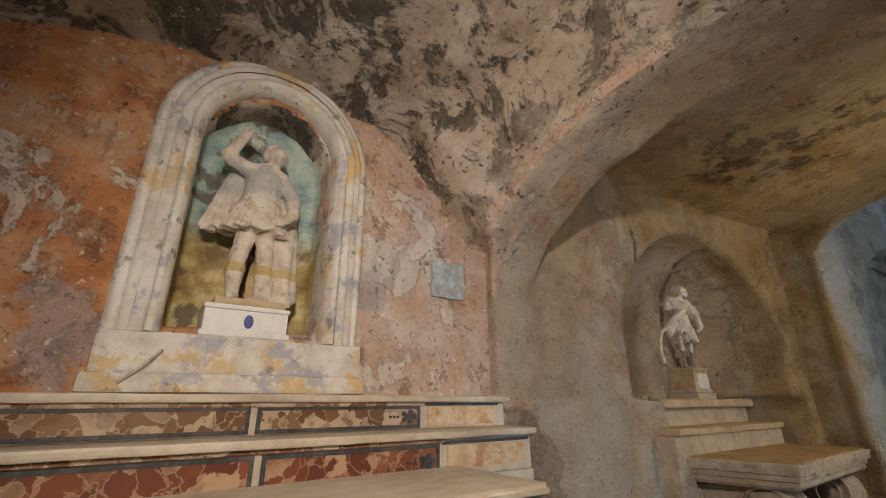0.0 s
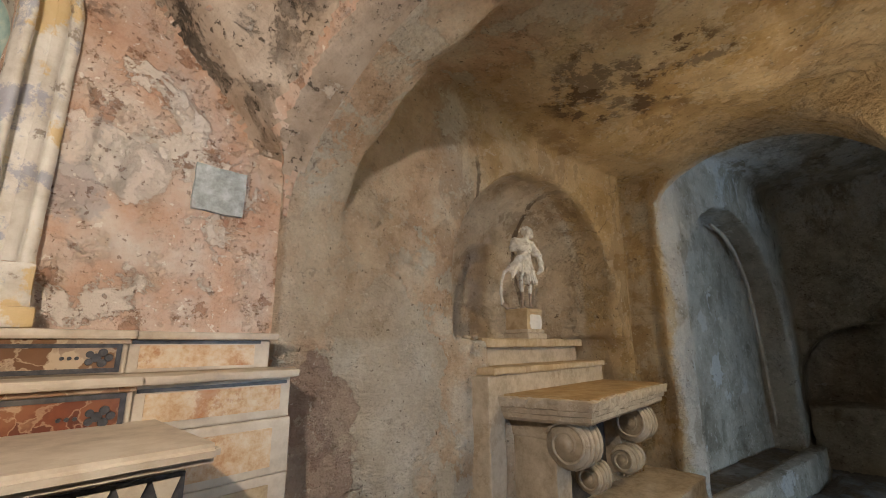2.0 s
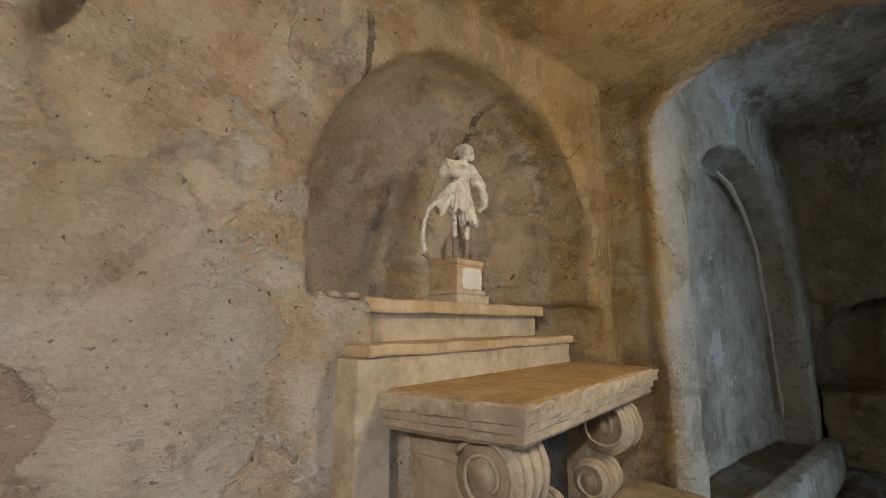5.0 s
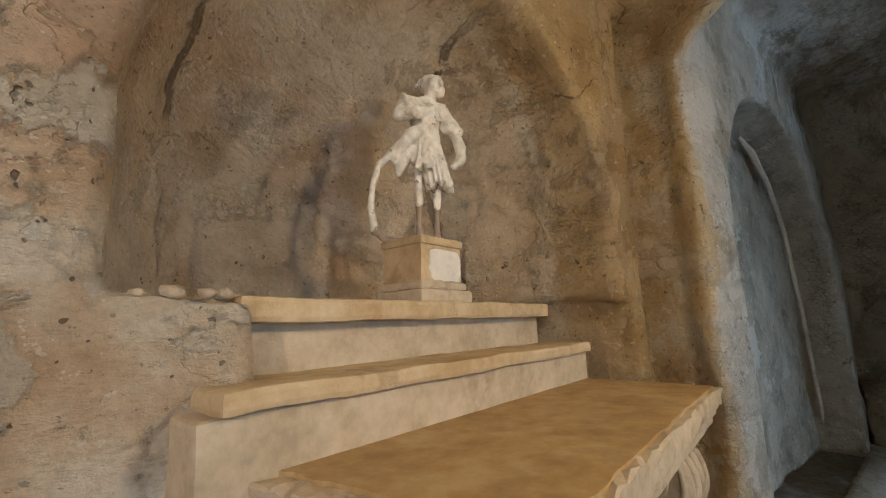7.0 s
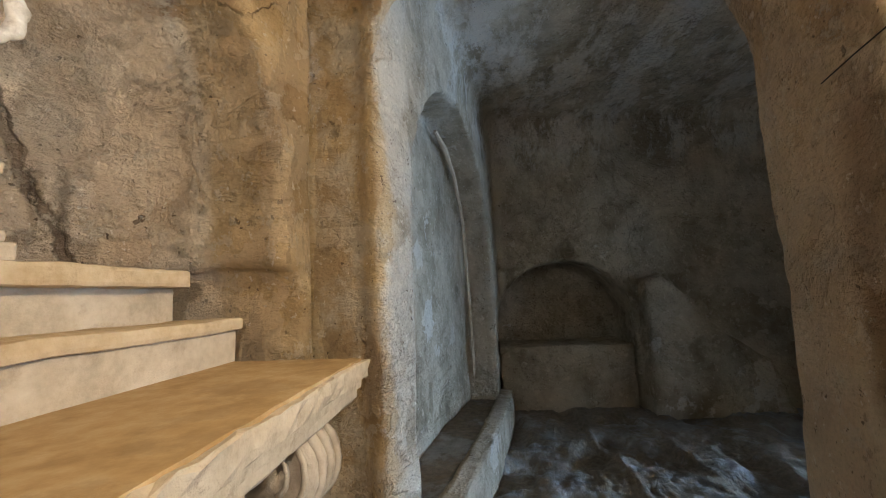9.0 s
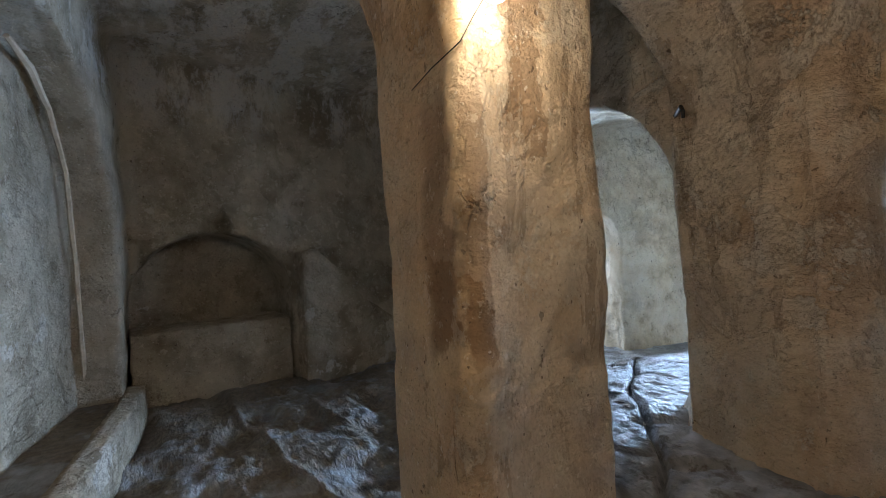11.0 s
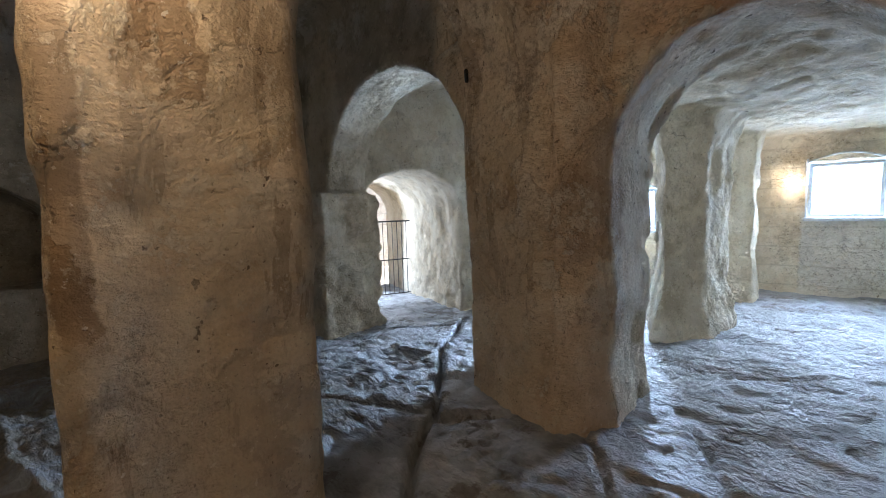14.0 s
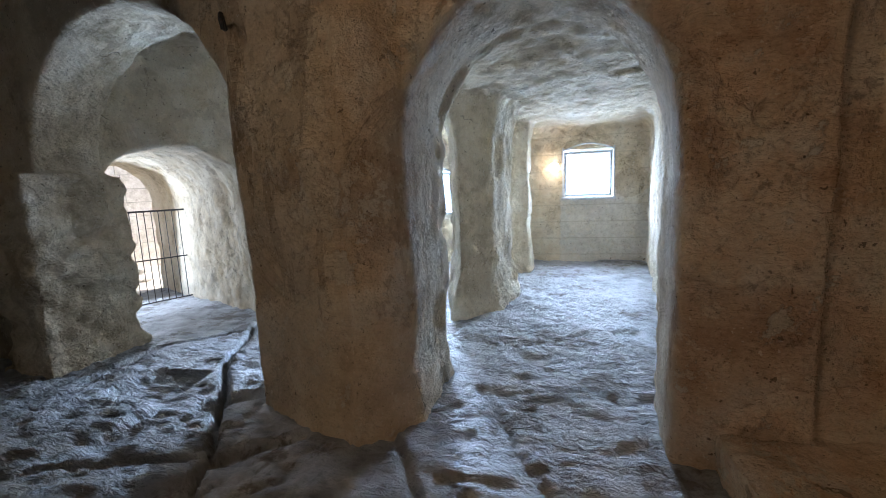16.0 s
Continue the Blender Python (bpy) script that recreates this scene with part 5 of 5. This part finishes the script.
def make_side_altar():
    altar = thing("side_altar", "ochre limestone side altar with stepped shelves and scroll brackets", "altar")
    # moulded table slab
    bm = bmesh.new()
    outline = [(4.665, 0.02), (4.775, -0.565), (6.03, -0.535), (6.05, 0.02)]
    levels = [(1.035, 0.045), (1.050, 0.030), (1.072, 0.030), (1.078, 0.018), (1.100, 0.016), (1.106, 0.004), (1.150, 0.0), (1.155, 0.004)]
    rings = []
    for z, inset in levels:
        rings.append([bm.verts.new((x + inset * (1 if x < 5.3 else -1), y + (inset if y < -0.3 else 0), z)) for x, y in outline])
    for a, b in zip(rings, rings[1:]):
        for i in range(4):
            bm.faces.new((a[i], a[(i + 1) % 4], b[(i + 1) % 4], b[i]))
    bm.faces.new(rings[0])
    bm.faces.new(rings[-1][::-1])
    wear(bm, 0.0035, 0.05, 0.03)
    for v in bm.verts:
        rim = max(0.0, 1 - min(abs(v.co.y + 0.55), abs(v.co.x - 6.04), abs(v.co.x - 4.72)) / 0.05)
        v.co += 0.012 * rim * (v.co.z - 1.03) / 0.12 * Vector(noise.noise_vector(v.co / 0.028)) * Vector((1, 1, 0.5)).length
    part("table_slab", bm, M_LIME, altar, "thick moulded stone table with chipped pale edges")
    bm = bmesh.new()
    ring = []
    corners = [(4.735, -0.08), (4.795, -0.545), (6.008, -0.515), (6.03, -0.08)]
    for (ax, ay), (bx, by) in zip(corners, corners[1:] + corners[:1]):
        for i in range(26):
            t = i / 26
            e = 0.010 * noise.noise((ax + (bx - ax) * t) * Vector((30, 0, 0)) + (ay + (by - ay) * t) * Vector((0, 30, 0)))
            ring.append((ax + (bx - ax) * t + e, ay + (by - ay) * t + e))
    low, high = ([bm.verts.new((x, y, z)) for x, y in ring] for z in (1.148, 1.1615))
    for i in range(len(ring)):
        bm.faces.new((low[i], low[(i + 1) % len(ring)], high[(i + 1) % len(ring)], high[i]))
    bm.faces.new(high)
    part("table_top", bm, M_OCHRE, altar, "ochre dusty table top")
    for name, x0, x1, yf, z0, z1 in (("lower_step", 4.70, 6.045, -0.115, 1.140, 1.262), ("upper_step", 4.74, 5.98, 0.060, 1.296, 1.408)):
        slab(name, (x0, x1, yf + 0.03, 0.42, z0, z1), M_LIME, altar, "", 0.005, 0.003)
    for name, x0, x1, yf, z0, z1 in (("lower_nosing", 4.63, 6.06, -0.105, 1.262, 1.302), ("upper_nosing", 4.71, 5.99, 0.035, 1.408, 1.462)):
        slab(name, (x0, x1, yf, 0.5 if "lower" in name else 0.62, z0, z1), M_STONE, altar, "worn stone nosing with a broken edge", 0.012, 0.005)
    slab("left_return", (4.60, 4.74, -0.085, 0.30, 0.45, 1.262), M_LIME, altar, "", 0.01, 0.006)
    # brackets
    for xa, xb in ((4.86, 5.04), (5.72, 5.90)):
        bm = bmesh.new()
        scroll(bm, xa, xb, -0.37, 0.925, 0.115)
        wear(bm, 0.004, 0.06, 0.06)
        part("scroll_bracket", bm, M_LIME, altar, "carved stone scroll bracket", True)
        slab("bracket_head", (xa + 0.01, xb - 0.01, -0.40, 0.05, 0.932, 1.036), M_LIME, altar, "", 0.006, 0.003)
        slab("bracket_leg", (xa + 0.015, xb - 0.015, -0.30, 0.05, 0.60, 0.930), M_LIME, altar, "", 0.006, 0.003)
        bm = bmesh.new()
        scroll(bm, xa + 0.30 if xa < 5.3 else xa - 0.06, xb + 0.26 if xa < 5.3 else xb - 0.06, -0.33, 0.70, 0.075)
        wear(bm, 0.004, 0.06, 0.06)
        part("lower_scroll", bm, M_LIME, altar, "small broken scroll at the foot", True)
    # the back between the brackets is coloured near-black throughout
    slab("dark_back", (5.04, 5.72, -0.20, 0.05, 0.50, 1.036), M_SLATE, altar, "dark recessed back between the brackets under the table", 0.004, 0.003)
    slab("altar_foot", (4.62, 6.38, -0.62, 0.06, -0.03, 0.52), M_LIME, altar, "rough stone footing", 0.02, 0.012)


def make_side_statue():
    ped = thing("statue_pedestal", "cream pedestal with a flaked white front", "pedestal")
    bm = bmesh.new()
    add_box(bm, 5.262, 5.455, 0.075, 0.245, 1.525, 1.640)
    wear(bm, 0.002, 0.05, 0.04)
    body_ = part("pedestal_body", bm, M_STONE, ped)
    bm = bmesh.new()
    ring = []
    for i in range(44):
        a = 2 * math.pi * i / 44
        u, w = math.cos(a), math.sin(a)
        q = 1 / max(abs(u), abs(w)) ** 0.85 * (1 + 0.10 * noise.noise((3 * u, 3 * w, 4.2)) + 0.05 * noise.noise((9 * u, 9 * w, 1.2)))
        ring.append((5.372 + 0.074 * u * q, 1.578 + 0.050 * w * q))
    front = [bm.verts.new((x, 0.0705, z)) for x, z in ring]
    rear = [bm.verts.new((x, 0.080, z)) for x, z in ring]
    for i in range(44):
        bm.faces.new((front[i], front[(i + 1) % 44], rear[(i + 1) % 44], rear[i]))
    bm.faces.new(front)
    part("white_front", bm, M_WHITE, body_, "flaked white paint on the front")
    slab("pedestal_cap", (5.255, 5.462, 0.066, 0.252, 1.640, 1.668), M_STONE, ped, "", 0.008, 0.002)
    slab("pedestal_foot", (5.242, 5.485, 0.056, 0.262, 1.461, 1.500), M_LIME, ped, "", 0.008, 0.003)
    slab("pedestal_foot", (5.252, 5.472, 0.066, 0.252, 1.500, 1.526), M_LIME, ped, "", 0.008, 0.002)
    make_plaster_figure()


make_side_altar()
make_side_statue()


def make_lump(r, seed):
    bm_ = bmesh.new()
    bmesh.ops.create_icosphere(bm_, subdivisions=2, radius=r)
    for v in bm_.verts:
        v.co *= 1 + 0.55 * noise.noise(v.co / r * 1.4 + Vector((seed * 2.7, 1, 0)))
        v.co.z *= 0.7
    return bm_


for i, (dx, dy, r) in enumerate(((0, 0, 0.030), (0.05, -0.02, 0.022), (-0.05, 0.01, 0.020), (0.09, 0.01, 0.026), (0.02, 0.05, 0.018))):
    r *= 0.72
    lump = part("plaster_lump", make_lump(r, i), M_LIME, None, "", True)
    lump.location = (4.60 + dx, 0.06 + dy, 1.456 + r * 0.55)
    tagged(lump, "fallen plaster lump on the niche sill", "plaster lump", "fallen plaster")


# ---------------------------------------------------------------- chapel to the east
def make_chapel():
    bm = bmesh.new()
    pts = [(6.64, -0.62), (7.35, -0.76), (7.9, -0.86), (8.45, -0.95), (9.0, -1.03), (9.45, -1.09)]
    rings = []
    for x, y in pts:
        rings.append([bm.verts.new((x + dx, y + dy, z)) for dx, dy, z in ((0, -0.07, -0.03), (0, -0.05, 0.27), (0.02, 0.08, 0.29), (0.02, 0.12, -0.03))])
    for a, b in zip(rings, rings[1:]):
        for i in range(4):
            bm.faces.new((a[i], a[(i + 1) % 4], b[(i + 1) % 4], b[i]))
    bm.faces.new(rings[0])
    bm.faces.new(rings[-1][::-1])
    wear(bm, 0.012, 0.15, 0.06)
    tagged(part("chapel_kerb", bm, M_ROCK, None, "", True), "worn pale stone kerb across the chapel recess", "kerb")
    bm = bmesh.new()
    rings = [[bm.verts.new((x, y + dy, z)) for dy, z in ((0.06, -0.03), (0.06, 0.235), (0.6, 0.245), (0.6, -0.03))] for x, y in pts]
    for a, b in zip(rings, rings[1:]):
        for i in range(4):
            bm.faces.new((a[i], a[(i + 1) % 4], b[(i + 1) % 4], b[i]))
    bm.faces.new(rings[0])
    bm.faces.new(rings[-1][::-1])
    wear(bm, 0.008, 0.15, 0.06)
    slab_ = part("recess_floor", bm, M_FLOOR, None, "", True)
    tagged(slab_, "raised dusty floor inside the recess", "floor", kind="structure")
    bm = bmesh.new()
    edge = [(9.27, -0.745, 0.24), (9.22, -0.735, 0.9), (9.17, -0.73, 1.4), (9.06, -0.71, 2.1), (8.78, -0.66, 2.5), (8.5, -0.61, 2.68), (8.2, -0.56, 2.74)]
    tube(bm, edge, [0.020, 0.017, 0.019, 0.018, 0.020, 0.026, 0.016], 6)
    wear(bm, 0.004, 0.1, 0.12)
    tagged(part("plaster_edge", bm, M_LIME), "strip of bare white plaster on the recess edge", "plaster strip")
    bench = slab("niche_bench", (9.62, 10.34, -2.50, -1.04, -0.05, 0.70), M_ROCK, None, "", 0.02, 0.015)
    tagged(bench, "rough stone bench inside the round niche", "bench")
    bm = bmesh.new()
    prof = [(-2.56, 0.0), (-2.58, 1.42), (-2.72, 1.46), (-3.0, 1.20), (-3.35, 0.80), (-3.75, 0.55), (-3.95, 0.0)]
    a = [bm.verts.new((9.36 + 0.05 * math.sin(3 * y), y, z - 0.03)) for y, z in prof]
    b = [bm.verts.new((9.75, y, z - 0.03)) for y, z in prof]
    for i in range(len(prof)):
        j = (i + 1) % len(prof)
        bm.faces.new((a[i], a[j], b[j], b[i]))
    bmesh.ops.triangulate(bm, faces=[bm.faces.new(a)])
    bm.faces.new(b[::-1])
    wear(bm, 0.03, 0.3, 0.09)
    tagged(part("rock_buttress", bm, M_ROCK, None, "", True), "broken rock mass against the grey chapel wall", "rock")


make_chapel()


# ---------------------------------------------------------------- lamp on the pillar, floodlight by the altar
def make_pillar_lamp():
    lamp_ = thing("wall_lamp", "bare lit bulb on a pillar with a loose cable", "wall lamp")
    bm = bmesh.new()
    ball(bm, (5.58, -1.96, 2.08), 0.045, 0.045, 0.055, 18)
    bulb = part("bulb", bm, M_BULB, lamp_, "glowing warm bulb", True)
    bulb.visible_shadow = False
    bm = bmesh.new()
    tube(bm, [(5.58, -1.96, 2.13), (5.58, -1.96, 2.19)], [0.022, 0.024], 14)
    tube(bm, [(5.58, -1.96, 2.18), (5.68, -1.96, 2.19)], [0.010, 0.010], 10)
    part("socket", bm, M_WHITE, lamp_)
    bm = bmesh.new()
    tube(bm, [(5.65, -1.96, 2.19), (5.638, -1.96, 2.06), (5.64, -1.92, 2.0), (5.66, -1.885, 1.93), (5.80, -1.875, 1.90), (5.95, -1.90, 1.89)], [0.002] * 6, 6)
    part("cable", bm, M_IRON, lamp_, "thin dark cable")
    flood = thing("floodlight", "small floodlight on a stand beside the altar", "floodlight")
    bm = bmesh.new()
    tube(bm, [(1.92, -1.98, -0.02), (1.92, -1.98, 2.2)], [0.012, 0.012], 10)
    part("stand", bm, M_IRON, flood)
    bm = bmesh.new()
    add_box(bm, 1.86, 1.98, -2.02, -1.92, 2.18, 2.30)
    bmesh.ops.bevel(bm, geom=bm.edges[:], offset=0.01, segments=2, affect="EDGES")
    part("lamp_head", bm, M_IRON, flood)


make_pillar_lamp()
bm = bmesh.new()
tube(bm, [(6.10, -4.12, 2.16), (6.00, -3.98, 2.17), (5.97, -3.94, 2.13), (5.98, -3.96, 2.09)], [0.014, 0.013, 0.012, 0.010], 8)
tagged(part("iron_hook", bm, M_IRON), "rusty black iron hook driven into the pillar", "hook")


# ---------------------------------------------------------------- hall: windows, lamp, bench
def make_window(name, x0, x1, z0, z1, group):
    win = thing(name, "small grey-framed window full of white daylight", "window", group)
    win["kind"] = "structure"
    y = -9.20
    w = 0.045
    for box in ((x0, x1, z0, z0 + w), (x0, x1, z1 - w, z1), (x0, x0 + w, z0 + w, z1 - w), (x1 - w, x1, z0 + w, z1 - w)):
        slab("window_frame", (box[0], box[1], y - 0.03, y + 0.03, box[2], box[3]), M_GREYPAINT, win, "", 0.005)
    slab("window_sill", (x0 - 0.04, x1 + 0.04, y - 0.02, -9.05, z0 - 0.05, z0 - 0.005), M_GREYPAINT, win, "", 0.006)
    pane = slab("pane", (x0 + w, x1 - w, y - 0.004, y + 0.004, z0 + w, z1 - w), M_GLASS, win, "", 0)
    pane.visible_shadow = False
    for x in (x0 - 0.025, x1 + 0.005):
        slab("architrave", (x, x + 0.02, -9.14, -9.09, z0 - 0.05, z1 + 0.06), M_GREYPAINT, win, "", 0.004)
    bm = bmesh.new()
    n = 14
    top = [(x0 + (x1 - x0) * i / n, z1 + 0.02 + 0.09 * math.sin(math.pi * i / n)) for i in range(n + 1)]
    tube(bm, [(x, -9.11, z) for x, z in top], [0.014] * (n + 1), 6)
    part("arched_head", bm, M_GREYPAINT, win)


make_window("window_1", 3.55, 4.27, 1.035, 1.735, "hall windows")
make_window("window_2", 6.11, 6.74, 0.86, 1.51, "hall windows")
for x, z in ((3.91, 1.4), (6.42, 1.2)):
    bm = bmesh.new()
    vs = [bm.verts.new((x + dx, -9.68, z + dz)) for dx, dz in ((-1.4, -1.2), (1.4, -1.2), (1.4, 1.2), (-1.4, 1.2))]
    bm.faces.new(vs)
    tagged(part("backdrop", bm, M_SKY), "bright sky beyond the window", "sky", kind="structure")

round_lamp = thing("round_wall_lamp", "round lit wall lamp beside the window", "wall lamp")
bm = bmesh.new()
ball(bm, (4.42, -9.07, 1.50), 0.075, 0.045, 0.075, 20)
part("shade", bm, M_BULB, round_lamp, "glowing round glass shade", True)
bm = bmesh.new()
tube(bm, [(4.42, -9.15, 1.50), (4.42, -9.08, 1.50)], [0.05, 0.05], 18)
part("mount", bm, M_WHITE, round_lamp)

bench_ = slab("rock_bench", (2.7, 3.74, -4.05, -3.58, -0.04, 0.20), M_ROCK, None, "", 0.03, 0.02)
tagged(bench_, "low dark rock bench along the stained wall", "bench")


# ---------------------------------------------------------------- gateway and court
def make_gate():
    gate = thing("iron_gate", "black iron bar gate closing an arched passage", "gate")
    a, b = Vector((9.71, -7.30, 0)), Vector((10.06, -6.50, 0))
    z0, z1 = -0.225, 1.115

    def bar(name, p, q, r, sides=8):
        bm_ = bmesh.new()
        tube(bm_, [p, q], [r, r], sides)
        return part(name, bm_, M_IRON, gate)

    for k in (0.0, 1.0):
        p = a.lerp(b, k)
        bar("post", p + Vector((0, 0, z0 - 0.03)), p + Vector((0, 0, z1)), 0.017)
    for z in (z0 + 0.03, 0.42, z1 - 0.01):
        bar("rail", a + Vector((0, 0, z)), b + Vector((0, 0, z)), 0.010 if z < 1 else 0.014)
    n = 10
    for i in range(1, n):
        p = a.lerp(b, i / n)
        bar("bar", p + Vector((0, 0, z0 + 0.03)), p + Vector((0, 0, z1 - 0.01)), 0.006)
    c = b + (b - a).normalized() * 0.32
    bar("rail", b + Vector((0, 0, z1 - 0.05)), c + Vector((0, 0, z1 - 0.05)), 0.012)
    bar("rail", b + Vector((0, 0, z0 + 0.05)), c + Vector((0, 0, z0 + 0.05)), 0.012)
    for i in (1, 2, 3):
        p = b.lerp(c, i / 3.5)
        bar("bar", p + Vector((0, 0, z0 + 0.05)), p + Vector((0, 0, z1 - 0.05)), 0.006)


def make_stone(r, seed):
    bm_ = bmesh.new()
    bmesh.ops.create_icosphere(bm_, subdivisions=2, radius=r)
    for v in bm_.verts:
        v.co *= 1 + 0.35 * noise.noise(v.co / r * 0.9 + Vector((seed * 3.1, 0, 0)))
        v.co.z *= 0.75
    return bm_


def make_court():
    bm_ = bmesh.new()
    bmesh.ops.create_grid(bm_, x_segments=60, y_segments=60, size=30, matrix=Matrix.Translation((40.85, -20, -0.245)))
    for v in bm_.verts:
        v.co.z += 0.02 * noise.noise(v.co * 1.3)
    tagged(part("ground", bm_, M_RUBBLE), "pale dusty ground of the open court", "ground", kind="structure")
    back = thing("court_wall", "sunlit pale block wall of the court", "wall")
    way, side = Vector((0.9, -0.43, 0)).normalized(), Vector((0.43, 0.9, 0)).normalized()
    start = Vector((9.9, -6.9, 0))
    rng = random.Random(4)

    def course(parent, along, s0, s1, z0, z1, thick, name="block"):
        s = s0
        while s < s1:
            w = rng.uniform(0.35, 0.6)
            bm2 = bmesh.new()
            add_box(bm2, s, min(s + w, s1) - 0.008, 0, thick, z0, z1 - 0.008)
            wear(bm2, 0.006, 0.2, 0.25)
            for v in bm2.verts:
                v.co = start + side * v.co.x + way * (along + v.co.y) + Vector((0, 0, v.co.z))
            part(name, bm2, M_RUBBLE, parent)
            s += w

    for i in range(9):
        course(back, 4.2, -2.4, 2.6, -0.28 + i * 0.3, 0.02 + i * 0.3, 0.4)
    ledge = thing("court_bench", "stone bench with a reddish front in the court", "bench")
    course(ledge, 3.2, 0.55, 1.7, -0.27, 0.22, 0.7, "seat_block")
    pier = thing("court_pier", "upright pale stone pier in the court", "pier")
    for i in range(5):
        course(pier, 3.5, 0.25, 0.50, -0.27 + i * 0.4, 0.13 + i * 0.4, 0.3)
    for i in range(26):
        r = rng.uniform(0.06, 0.13)
        stone = part("rubble_stone", make_stone(r, i), M_RUBBLE, None, "", True)
        p = start + way * rng.uniform(2.2, 2.9) + side * rng.uniform(-0.35, 0.45)
        layer = 0 if i < 16 else 1
        stone.location = (p.x, p.y, -0.24 + r * 0.6 + layer * 0.13)
        stone.rotation_euler = (0, 0, rng.uniform(0, 6))
        tagged(stone, "rounded pale rubble stone in a heap", "stone", "rubble heap")


make_gate()
make_court()
